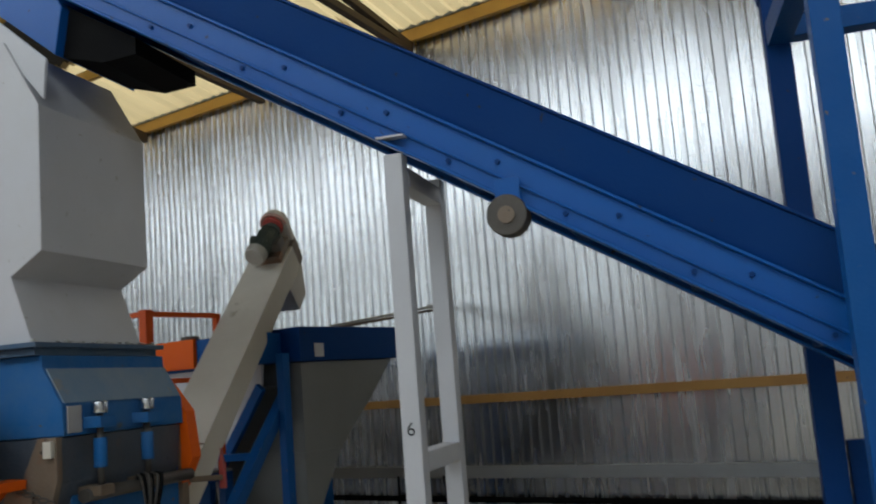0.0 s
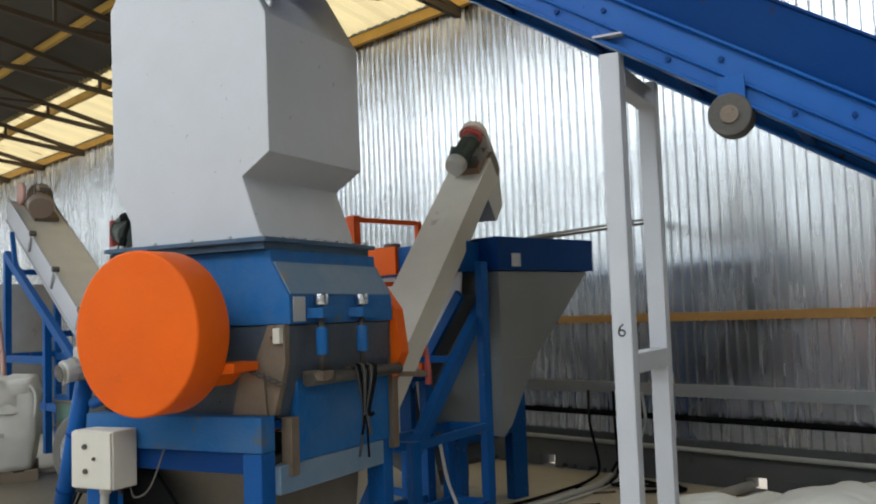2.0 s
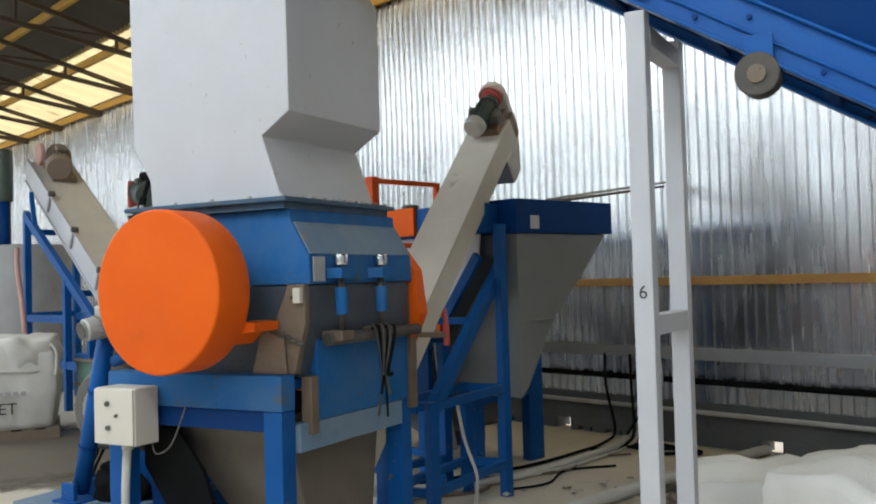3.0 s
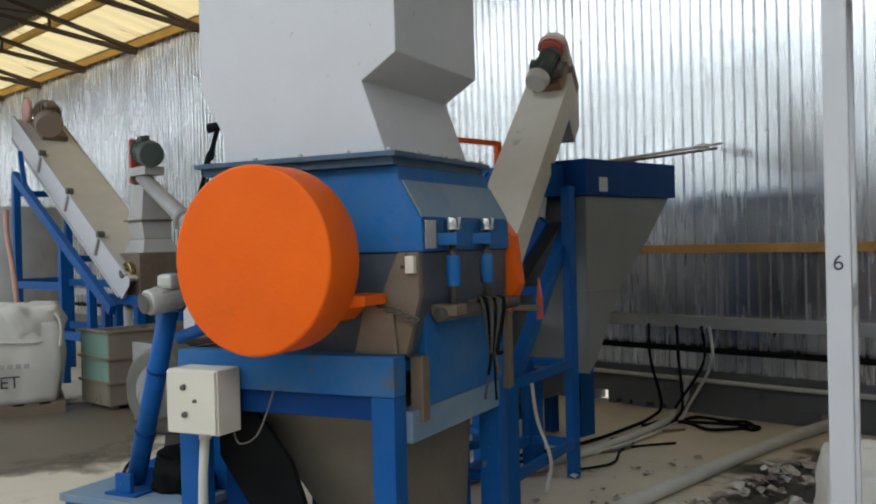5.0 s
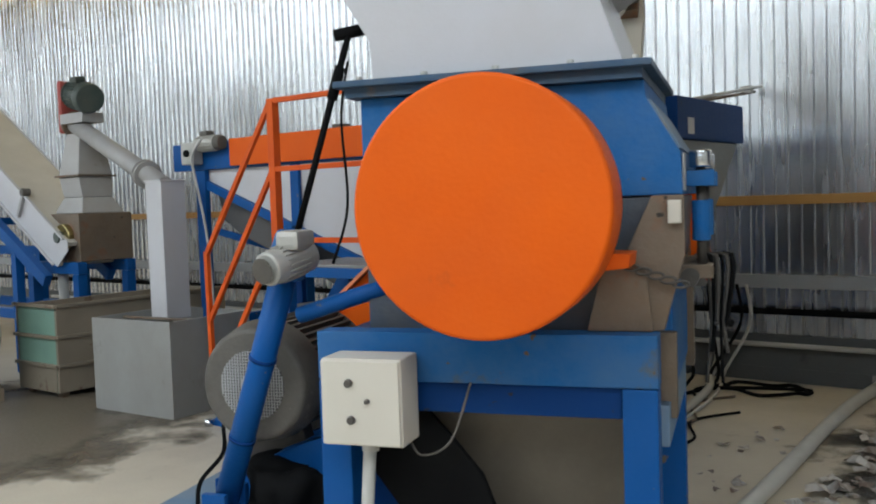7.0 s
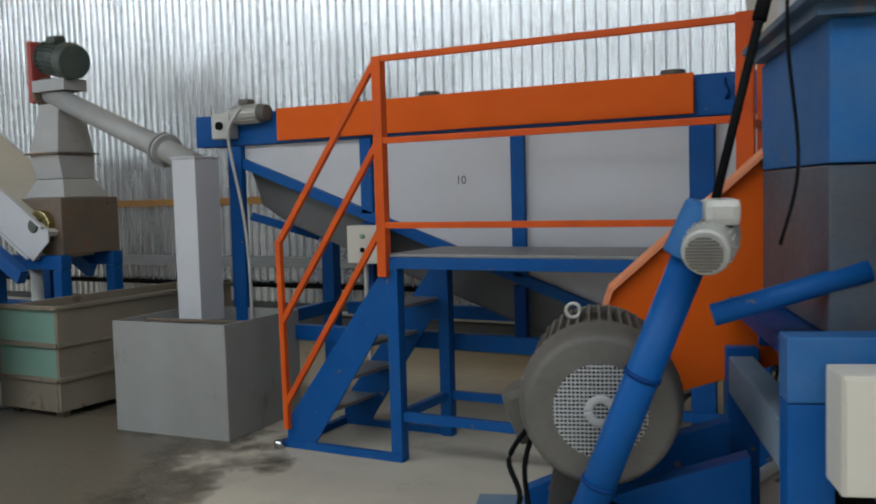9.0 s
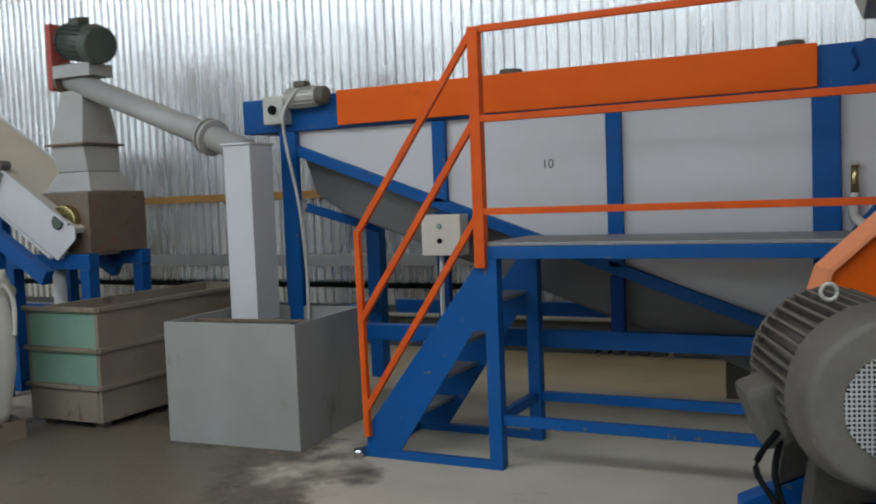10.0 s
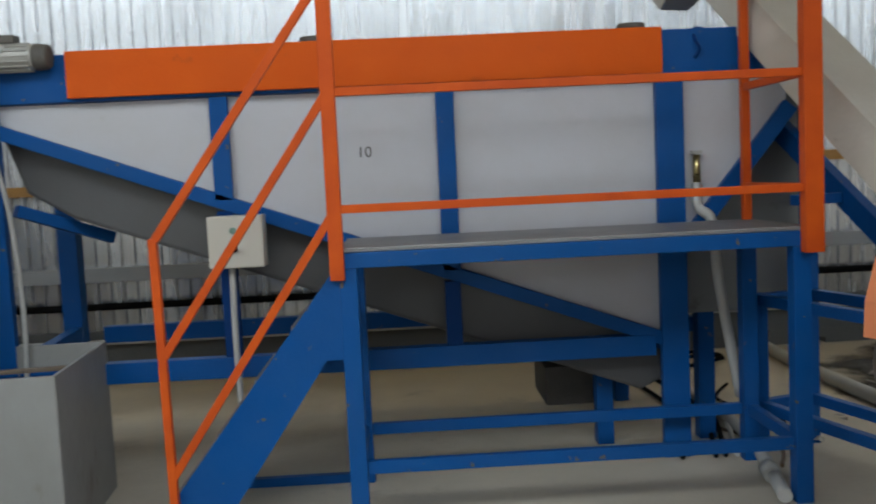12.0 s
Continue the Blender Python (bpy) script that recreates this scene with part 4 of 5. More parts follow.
# ---- storage bin ----
bn = thing("storage_bin", -5.3, 6.0, 0, "grey tapered storage bin with a blue rim on blue legs", "storage bin")
part("rim", bx(B(), -5.95, -4.72, 5.50, 6.66, 1.935, 2.19, 0.006), BLUE_DARK, bn, "dark blue rim")
hp = B()
prism(hp, [(5.53, 1.93), (6.60, 1.93), (6.30, 1.62), (5.92, 1.27), (5.62, 0.78), (5.53, 0.70)], "x", -5.92, -4.745, 0.005)
part("hopper", hp, BIN_GREY, bn)
part("seam", bx(B(), -5.93, -4.735, 5.52, 5.93, 1.262, 1.278), BIN_GREY, bn)
part("label_plate", bx(B(), -4.7195, -4.7165, 5.655, 5.755, 1.965, 2.065), PANEL, bn, "pale label")
for x, y in ((-5.86, 5.60), (-5.555, 6.50), (-5.86, 6.50), (-5.30, 5.60)):
    part("leg", bx(B(), x - 0.045, x + 0.045, y - 0.045, y + 0.045, 0, 1.93 if y < 6 else 1.60, 0.004), BLUE, bn)
part("leg_tie", bar(B(), (-5.86, 5.65, 0.62), (-5.86, 6.45, 0.62), 0.06, 0.08), BLUE, bn)
part("leg_tie", bar(B(), (-5.35, 5.64, 0.62), (-5.53, 6.45, 0.62), 0.06, 0.08), BLUE, bn)
sb = thing("spare_bars", -4.9, 6.9, 2.19, "two thin steel bars laid from the bin to the wall", "steel bars")
part("steel_bar", rod(B(), (-4.85, 6.0, 2.205), (-4.99, 7.93, 2.46), 0.012, seg=8), MOTOR_PALE, sb)
part("steel_bar", rod(B(), (-4.95, 6.2, 2.205), (-5.05, 7.93, 2.42), 0.012, seg=8), BROWN, sb)
part("bar_clip", bx(B(), -5.06, -4.97, 7.60, 7.66, 2.38, 2.44, 0.004), MOTOR_PALE, sb)

# ---- float-sink washing tank ----
wt = thing("washing_tank", -7.1, 5.9, 0, "long blue and light grey washing tank with orange cover panel", "washing tank")


def slope(x):
    return 1.83 - 0.366 * (x + 8.84)


WY0, WY1 = 5.30, 6.55
SIDE = [(-9.0, 1.93), (-9.0, 1.87), (-8.84, 1.83), (-5.62, slope(-5.62)), (-5.52, 0.64), (-5.50, 1.09), (-4.95, 1.76), (-4.93, 1.93)]
part("side_plate", prism(B(), SIDE, "y", WY0 + 0.02, WY0 + 0.035), PANEL, wt, "light grey side plate")
part("far_side_plate", prism(B(), SIDE, "y", WY1 - 0.035, WY1 - 0.02), PANEL, wt)
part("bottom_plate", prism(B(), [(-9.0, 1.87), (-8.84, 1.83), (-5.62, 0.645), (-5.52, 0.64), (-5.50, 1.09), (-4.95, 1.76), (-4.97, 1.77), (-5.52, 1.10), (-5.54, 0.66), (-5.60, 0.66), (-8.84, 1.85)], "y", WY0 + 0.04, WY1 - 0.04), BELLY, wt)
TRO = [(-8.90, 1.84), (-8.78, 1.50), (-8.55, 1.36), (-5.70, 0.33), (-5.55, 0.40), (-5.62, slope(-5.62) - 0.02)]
part("screw_trough", prism(B(), TRO, "y", WY0 + 0.10, WY1 - 0.25, 0.02), BELLY, wt, "sloping screw trough, its grey darkened for shade")
part("slope_edge", bar(B(), (-8.86, WY0 + 0.0, slope(-8.86) - 0.03), (-5.60, WY0 + 0.0, slope(-5.60) - 0.03), 0.04, 0.07), BLUE, wt)
part("slope_edge", bar(B(), (-5.50, WY0, 1.07), (-4.93, WY0, 1.77), 0.04, 0.08), BLUE, wt)
part("top_beam", bx(B(), -9.28, -4.90, WY0 - 0.02, WY0 + 0.10, 1.935, 2.165, 0.006), BLUE, wt)
part("top_beam", bx(B(), -9.28, -4.90, WY1 - 0.10, WY1 + 0.02, 1.935, 2.165, 0.006), BLUE, wt)
part("end_beam", bx(B(), -9.27, -9.16, WY0 + 0.102, WY1 - 0.102, 1.94, 2.16, 0.006), BLUE, wt)
part("end_beam", bx(B(), -5.02, -4.91, WY0 + 0.102, WY1 - 0.102, 1.94, 2.16, 0.006), BLUE, wt)
part("cover_panel", bx(B(), -8.49, -5.588, WY0 - 0.055, WY0 - 0.022, 1.950, 2.175, 0.004), ORANGE, wt, "bright orange cover panel")
dr = B()
for k in range(4):
    x = -7.9 + 0.85 * k
    rod(dr, (x, WY0 + 0.12, 2.14), (x, WY1 - 0.12, 2.14), 0.055, seg=16)
part("paddle_shafts", dr, BLUE_DARK, wt)
for x in (-7.3, -5.72):
    part("bearing", rod(B(), (x, WY0 + 0.03, 2.175), (x, WY0 + 0.03, 2.205), 0.07, seg=20, bevel=0.008), MOTOR, wt)
part("hook", hose(B(), [(-5.42, WY0 - 0.025, 2.13), (-5.42, WY0 - 0.05, 2.10), (-5.40, WY0 - 0.05, 2.06), (-5.42, WY0 - 0.025, 2.02)], 0.008, 6), BLUE_DARK, wt)
for x0, x1, z0 in ((-8.97, -8.845, 0.0), (-5.62, -5.482, 0.0)):
    part("column", bx(B(), x0, x1, WY0 - 0.035, WY0 + 0.015, z0, 1.93, 0.005), BLUE, wt)
for x0, x1 in ((-9.08, -8.96), (-5.645, -5.51)):
    part("column", bx(B(), x0, x1, WY1 - 0.02, WY1 + 0.09, 0, 1.93, 0.005), BLUE, wt)
for x in (-7.78, -6.67):
    part("rib", bx(B(), x - 0.045, x + 0.045, WY0 - 0.02, WY0 + 0.015, slope(x) - 0.02, 1.93, 0.004), BLUE, wt)
    # below the slope edge the rib's blue is darkened for shade
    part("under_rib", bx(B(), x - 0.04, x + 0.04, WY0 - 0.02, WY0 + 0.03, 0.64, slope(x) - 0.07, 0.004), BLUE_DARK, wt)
part("base_beam", bx(B(), -8.84, -5.65, WY0 - 0.03, WY0 + 0.05, 0.535, 0.64, 0.005), BLUE, wt)
part("base_beam", bx(B(), -8.84, -5.65, WY1, WY1 + 0.08, 0.535, 0.64, 0.005), BLUE, wt)
part("base_tie", bar(B(), (-8.9, WY0 + 0.05, 0.6), (-9.0, WY1, 0.6), 0.07, 0.1), BLUE, wt)
part("base_tie", bar(B(), (-5.58, WY0 + 0.05, 0.6), (-5.58, WY1, 0.6), 0.07, 0.1), BLUE, wt)
part("leg_brace", bar(B(), (-8.80, WY0, 1.42), (-8.45, WY0 + 0.35, 1.25), 0.06, 0.06), BLUE, wt)
part("sump", bx(B(), -6.15, -5.80, 5.75, 6.2, 0.18, 0.40, 0.01), GUNK, wt, "dark sump under the trough")
dv = part("drain_valve", rod(B(), (-5.42, WY0 - 0.02, 1.40), (-5.42, WY0 - 0.02, 1.54), 0.018, seg=12), BRASS, wt, "brass valve on a pale drain pipe")
part("valve_handle", bx(B(), -5.445, -5.395, WY0 - 0.04, WY0 + 0.0, 1.545, 1.56), MOTOR_PALE, dv)
part("drain_pipe", hose(B(), [(-5.42, WY0 - 0.02, 1.40), (-5.42, WY0 - 0.03, 1.28), (-5.36, WY0 - 0.06, 1.20), (-5.33, WY0 - 0.05, 0.9), (-5.22, WY0 - 0.02, 0.3)], 0.026, 10), PIPE, wt, "pale drain pipe")
gb = part("gear_reducer", bx(B(), -9.03, -8.86, WY0 - 0.13, WY0 - 0.03, 1.98, 2.17, 0.012), MOTOR_PALE, wt, "pale gear reducer")
part("shaft_end", rod(B(), (-8.945, WY0 - 0.15, 2.075), (-8.945, WY0 - 0.132, 2.075), 0.03, seg=18), BLACK, gb)
part("drive_motor", rod(B(), (-8.86, WY0 - 0.07, 2.15), (-8.62, WY0 - 0.07, 2.15), 0.062, seg=24, bevel=0.012), MOTOR_PALE, wt, "pale drive motor")
part("drive_fan_cover", rod(B(), (-8.62, WY0 - 0.07, 2.15), (-8.55, WY0 - 0.07, 2.15), 0.066, 0.058, 24, 0.01), MOTOR, wt)
for k in range(16):
    fin = bx(B(), -8.84, -8.64, -0.002, 0.002, 0.06, 0.070)
    fin.transform(Matrix.Translation((0, WY0 - 0.07, 2.15)) @ Matrix.Rotation(6.2832 * k / 16, 4, "X"))
    part("cooling_fin", fin, MOTOR_PALE, wt)
part("terminal_box", bx(B(), -8.79, -8.70, WY0 - 0.11, WY0 - 0.03, 2.215, 2.255, 0.008), MOTOR, wt)
part("motor_cable", hose(B(), [(-8.75, WY0 - 0.12, 2.2), (-8.83, WY0 - 0.17, 2.05), (-8.86, WY0 - 0.12, 1.85), (-8.80, WY0 - 0.08, 1.4), (-8.78, WY0 - 0.06, 0.9), (-8.8, WY0 - 0.05, 0.3), (-8.7, WY0 - 0.1, 0.01)], 0.012, 6), PIPE, wt, "pale motor cable")

# number painted on the side
lettering("10", pose(-7.078, WY0 + 0.0185, 1.627, 90, 0, 0), 0.075, wt, GUNK, "number_mark")
# platform
pf = thing("work_platform", -6.2, 4.9, 0, "blue steel work platform with chequer plate deck", "platform")
PX0, PX1, PY0, PY1 = -7.18, -5.175, 4.54, 5.22
part("deck", bx(B(), PX0, PX1, PY0 + 0.01, PY1, 1.192, 1.21, 0.003), GREY_TOP, pf, "grey chequer plate deck")
part("front_edge", bx(B(), PX0, PX1, PY0, PY0 + 0.05, 1.125, 1.191, 0.004), BLUE, pf)
part("rear_edge", bx(B(), PX0, PX1, PY1 - 0.05, PY1, 1.125, 1.191, 0.004), BLUE, pf)
for x in (PX0, -6.2, PX1 - 0.05):
    # joists coloured darker for the shade under the deck
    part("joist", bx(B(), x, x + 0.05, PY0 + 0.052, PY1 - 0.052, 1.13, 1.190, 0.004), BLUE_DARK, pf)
for x in (PX0, PX1 - 0.075):
    for y in (PY0, PY1 - 0.075):
        part("leg", bx(B(), x, x + 0.075, y, y + 0.075, 0, 1.124, 0.004), BLUE, pf)
for y in (PY0 + 0.02, PY1 - 0.055):
    part("low_rail", bx(B(), PX0 + 0.077, PX1 - 0.077, y, y + 0.04, 0.235, 0.29, 0.004), BLUE, pf)
for x in (PX0 + 0.015, PX1 - 0.06):
    part("low_rail", bx(B(), x, x + 0.045, PY0 + 0.077, PY1 - 0.077, 0.235, 0.29, 0.004), BLUE, pf)

# stair
sa = thing("steel_stair", -7.5, 4.85, 0, "steep blue steel stair up to the platform", "stair")
STR = [(-7.16, 1.10), (-7.22, 1.10), (-7.94, 0.16), (-7.94, 0.04), (-7.73, 0.04), (-7.25, 0.74), (-7.16, 0.74)]
for y in (4.545, 5.17):
    part("stringer", prism(B(), STR, "y", y, y + 0.014, 0.002), BLUE, sa)
for k in range(4):
    z = 0.23 + 0.22 * k
    x = -7.80 + 0.168 * k
    part("tread", bx(B(), x - 0.10, x + 0.12, 4.562, 5.168, z - 0.02, z, 0.003), GREY_TOP, sa, "dark steel tread")
for y in (4.53, 5.165):
    part("foot_rail", bx(B(), -7.98, -7.10, y, y + 0.045, 0.0, 0.045, 0.004), BLUE, sa)
part("foot_tie", bx(B(), -7.97, -7.92, 4.577, 5.163, 0.0, 0.045, 0.004), BLUE, sa)
part("anchor", rod(B(), (-7.97, 4.5, 0), (-7.97, 4.5, 0.05), 0.03, seg=8), CHROME, sa)

# orange rails
hr = thing("hand_rail", -6.2, 4.55, 1.19, "orange angle steel hand rail round the platform and stair", "hand rail")
part("post", bx(B(), -7.215, -7.155, 4.505, 4.565, 1.08, 2.33, 0.004), ORANGE_RAIL, hr)
part("post", bx(B(), -5.22, -5.14, 4.485, 4.545, 1.10, 2.34, 0.004), ORANGE_RAIL, hr)
part("post", bx(B(), -5.235, -5.195, 5.14, 5.18, 1.21, 2.33, 0.003), ORANGE_RAIL, hr)
for z in (1.375, 1.855, 2.315):
    part("rail", bar(B(), (-7.155, 4.525, z), (-5.22, 4.515, z), 0.03, 0.035, 0.003), ORANGE_RAIL, hr)
    part("rail", bar(B(), (-5.20, 4.545, z), (-5.215, 5.14, z), 0.03, 0.035, 0.003), ORANGE_RAIL, hr)
part("stair_post", bar(B(), (-7.92, 4.525, 0.12), (-7.935, 4.525, 1.29), 0.035, 0.035, 0.003), ORANGE_RAIL, hr)
for z0, z1 in ((1.285, 2.315), (0.79, 1.855), (0.27, 1.36)):
    part("stair_rail", bar(B(), (-7.925, 4.525, z0), (-7.19, 4.525, z1), 0.03, 0.035, 0.003), ORANGE_RAIL, hr)

# small box by the stair
pb = thing("switch_box", -7.7, 5.2, 0, "cream two-button switch box on a thin conduit by the stair", "switch box")
part("enclosure", bx(B(), -7.84, -7.575, 5.12, 5.24, 1.10, 1.35, 0.008), BOX, pb)
for z, m_ in ((1.28, TIN_GREEN), (1.19, BLACK)):
    part("push_button", rod(B(), (-7.715, 5.119, z), (-7.715, 5.105, z), 0.016, seg=16, bevel=0.003), m_, pb, "round push button")
part("conduit", hose(B(), [(-7.745, 5.2, 1.10), (-7.75, 5.2, 0.8), (-7.75, 5.22, 0.5), (-7.74, 5.2, 0.0)], 0.016, 8), PIPE, pb)

# ---- small tank with duct ----
TM = pose(-9.296, 4.415, 0, 0, 0, 4.0)
tn = thing("settling_tank", 0.47, 0.42, 0, "square grey sheet settling tank, open at the top", "tank", TM)
TW, TD, TH_ = 0.938, 0.84, 0.750
for nm, q in (("front", (0, TW, 0, 0.016)), ("back", (0, TW, TD - 0.016, TD)), ("left", (0, 0.016, 0.017, TD - 0.017)), ("right", (TW - 0.016, TW, 0.017, TD - 0.017))):
    part("wall_plate", bx(B(), *q, 0, TH_, 0.003), TANK, tn)
part("rim", bx(B(), 0.0, TW, 0.017, 0.03, TH_ - 0.03, TH_ - 0.002), TANK, tn)
part("water", bx(B(), 0.018, TW - 0.018, 0.032, TD - 0.018, 0.4, 0.60), WATER, tn, "murky brown water")
part("grid_bar", bar(B(), (0.02, 0.30, 0.72), (TW - 0.02, 0.34, 0.72), 0.03, 0.02), BROWN, tn)
du = thing("discharge_duct", -9.03, 5.0, 0.68, "square light grey discharge duct dipping into the tank", "duct")
part("duct", bx(B(), -9.145, -8.93, 4.88, 5.12, 0.69, 1.84, 0.006), PANEL, du)
part("duct_rim", bx(B(), -9.155, -8.92, 4.87, 5.13, 1.84, 1.855, 0.003), PANEL, du)

# inclined screw pipe to the duct
T0, T1 = Vector((-9.04, 5.0, 1.80)), Vector((-11.15, 5.5, 2.50))
sp = thing("screw_pipe", -10.1, 5.25, 1.7, "grey inclined screw pipe with a dark green motor", "screw conveyor")
part("pipe", rod(B(), T0, T1, 0.085, seg=28), GREY_BEIGE, sp)
c = T0.lerp(T1, 0.16)
part("pipe_flange", rod(B(), c, c + (T1 - T0).normalized() * 0.03, 0.125, seg=28), GREY_BEIGE, sp)
c = T0.lerp(T1, 0.185)
part("pipe_flange", rod(B(), c, c + (T1 - T0).normalized() * 0.02, 0.125, seg=28), GREY_BEIGE, sp)
part("end_plate", rod(B(), T1, T1 + (T1 - T0).normalized() * 0.06, 0.13, seg=28), BROWN, sp)
finned_motor(sp, (-10.70, 5.40, 2.72), (-1, 0.24, 0.20), 0.15, 0.52, MOTOR_GREEN, MOTOR_GREEN, 22, False, (0, -0.2, 0.98))
part("belt_cover", bx(B(), -11.34, -11.27, 5.42, 5.62, 2.42, 2.96, 0.03), RED, sp, "red belt cover")
part("motor_seat", bx(B(), -11.2, -10.8, 5.36, 5.6, 2.50, 2.60, 0.005), GREY_BEIGE, sp)

# centrifuge tower
dt = thing("dewatering_tower", -11.0, 5.6, 0, "grey sheet steel dewatering tower on a blue base", "dewatering machine")
tw = B()
frustum(tw, (-11.17, -10.93, 5.40, 5.66), (-11.28, -10.92, 5.36, 5.74), 2.40, 1.985)
part("upper_hopper", tw, GREY_BEIGE, dt)
part("joint", bx(B(), -11.31, -10.89, 5.33, 5.77, 1.97, 1.985), BROWN, dt)
tw = B()
frustum(tw, (-11.28, -10.92, 5.36, 5.74), (-11.24, -10.90, 5.38, 5.72), 1.968, 1.76)
part("throat", tw, GREY_BEIGE, dt)
tw = B()
frustum(tw, (-11.24, -10.90, 5.38, 5.72), (-11.33, -10.82, 5.32, 5.80), 1.758, 1.60)
part("throat", tw, GREY_BEIGE, dt)
part("housing", bx(B(), -11.36, -10.78, 5.25, 5.85, 1.12, 1.598, 0.01), BROWN, dt, "worn grey-brown housing")
part("bearing_flange", rod(B(), (-11.0, 5.25, 1.37), (-11.0, 5.19, 1.37), 0.13, seg=28, bevel=0.01), BRASS, dt, "brass coloured bearing flange")
part("bearing_cap", rod(B(), (-11.0, 5.19, 1.37), (-11.0, 5.13, 1.37), 0.06, seg=20, bevel=0.01), MOTOR_GREEN, dt)
part("base_beam", bx(B(), -11.75, -10.75, 5.2, 5.3, 1.0, 1.118, 0.005), BLUE, dt)
part("base_beam", bx(B(), -11.75, -10.75, 5.75, 5.85, 1.0, 1.118, 0.005), BLUE, dt)
for x, y in ((-11.7, 5.2), (-10.86, 5.2), (-11.7, 5.75), (-10.86, 5.75)):
    part("leg", bx(B(), x, x + 0.1, y, y + 0.1, 0, 0.998, 0.005), BLUE, dt)
part("drain_pipe", rod(B(), (-11.2, 5.3, 0.35), (-11.2, 5.3, 0.998), 0.05, seg=16), PIPE, dt)

# inclined belt loader in the far corner
K0, K1 = Vector((-10.85, 5.15, 1.28)), Vector((-14.55, 5.30, 3.52))
kd = (K1 - K0).normalized()
ky = Vector((0, 0, 1)).cross(kd).normalized() * -1
ku = kd.cross(ky) * (1 if kd.cross(ky).z > 0 else -1)
KM = Matrix((kd, ky, ku)).transposed().to_4x4()
KM.translation = K0
kl = thing("feed_conveyor", 2.2, 0.3, -0.6, "pale inclined feed conveyor with beige top and dusty motor", "conveyor", KM)
KL = (K1 - K0).length
part("near_side", prism(B(), [(-0.05, -0.02), (0.05, -0.27), (KL, -0.27), (KL + 0.15, -0.1), (KL + 0.1, 0.06), (0.0, 0.06)], "y", -0.01, 0.0), PANEL, kl, "pale side plate")
part("far_side", prism(B(), [(-0.05, -0.02), (0.05, -0.27), (KL, -0.27), (KL + 0.15, -0.1), (KL + 0.1, 0.06), (0.0, 0.06)], "y", 0.62, 0.63), PANEL, kl)
part("cover", bx(B(), 0.0, KL, 0.002, 0.618, 0.0, 0.045, 0.004), BEIGE, kl)
part("underside", bx(B(), 0.05, KL, 0.002, 0.618, -0.26, -0.22), BEIGE, kl)
part("side_flange", bx(B(), 0.05, KL + 0.05, -0.04, -0.012, 0.045, 0.065, 0.003), PANEL, kl)
part("side_flange", bx(B(), 0.10, KL, -0.04, -0.012, -0.285, -0.265, 0.003), PANEL, kl)
for t in (0.9, 2.0, 3.1):
    post = part("side_stiffener", bx(B(), t, t + 0.04, -0.045, -0.011, -0.2, 0.05, 0.006), GREY_BEIGE, kl)
    part("clamp_knob", rod(B(), (t + 0.02, -0.06, 0.09), (t + 0.02, 0.03, 0.09), 0.04, seg=16, bevel=0.008), MOTOR, post, "dark clamp knob")
    part("clamp_bar", bar(B(), (t + 0.02, -0.03, 0.05), (t + 0.02, -0.03, 0.09), 0.025, 0.02), GREY_BEIGE, post)
finned_motor(kl, (KL - 0.72, 0.20, 0.27), (1, 0.25, 0), 0.185, 0.62, MOTOR_BROWN, MOTOR_BROWN, 22, False, (0, 0, 1))
part("motor_seat", bx(B(), KL - 0.7, KL - 0.15, 0.15, 0.5, 0.046, 0.12, 0.006), BROWN, kl)
part("drive_cover", rod(B(), (KL - 0.05, 0.08, 0.2), (KL - 0.05, 0.14, 0.2), 0.17, seg=24, bevel=0.02), PINK, kl, "faded pinkish drive cover")
vm = thing("stirrer_motor", -15.0, 5.2, 0, "dark green upright motor on a grey stirring vessel", "stirring vessel")
part("vessel", rod(B(), (-15.3, 5.4, 0), (-15.3, 5.4, 2.3), 0.8, seg=40, bevel=0.02), GREY_BEIGE, vm, "grey round vessel")
part("motor", rod(B(), (-14.78, 4.98, 2.95), (-14.78, 4.98, 3.74), 0.15, seg=24, bevel=0.02), MOTOR_GREEN, vm)
part("motor_post", rod(B(), (-14.78, 4.98, 2.2), (-14.78, 4.98, 2.95), 0.11, seg=20), BLUE_DARK, vm)
kf = thing("conveyor_trestle", -12.9, 5.3, 0, "blue welded trestle under the feed conveyor", "trestle")
for y in (5.02, 5.72):
    part("sloping_beam", bar(B(), (-11.0, y, 0.95), (-13.9, y, 2.70), 0.08, 0.12), BLUE, kf)
    for x, z in ((-13.85, 2.62), (-12.35, 1.72), (-11.55, 1.22)):
        part("post", bx(B(), x - 0.045, x + 0.045, y - 0.045, y + 0.045, 0, z, 0.005), BLUE, kf)
    for z in (1.15, 0.55):
        part("rail", bx(B(), -13.8, -12.4 if z > 1 else -11.6, y - 0.04, y + 0.04, z, z + 0.10, 0.005), BLUE, kf)
for x, z in ((-13.85, 2.4), (-12.35, 1.5), (-13.85, 1.2)):
    part("cross_rail", bx(B(), x - 0.04, x + 0.04, 5.07, 5.67, z, z + 0.08, 0.005), BLUE, kf)
hz = thing("rubber_hose", -13.3, 4.75, 0, "faded orange rubber hose hanging beside the trestle", "hose")
part("hose", hose(B(), [(-13.75, 4.85, 2.2), (-13.6, 4.8, 1.9), (-13.36, 4.78, 1.4), (-13.2, 4.76, 0.9), (-13.15, 4.7, 0.3), (-13.3, 4.6, 0.03), (-13.8, 4.6, 0.03)], 0.035, 10), PINK, hz)
part("head_post", bar(B(), (-13.5, 5.02, 2.45), (-13.75, 5.05, 3.0), 0.06, 0.06), BLUE, kf)

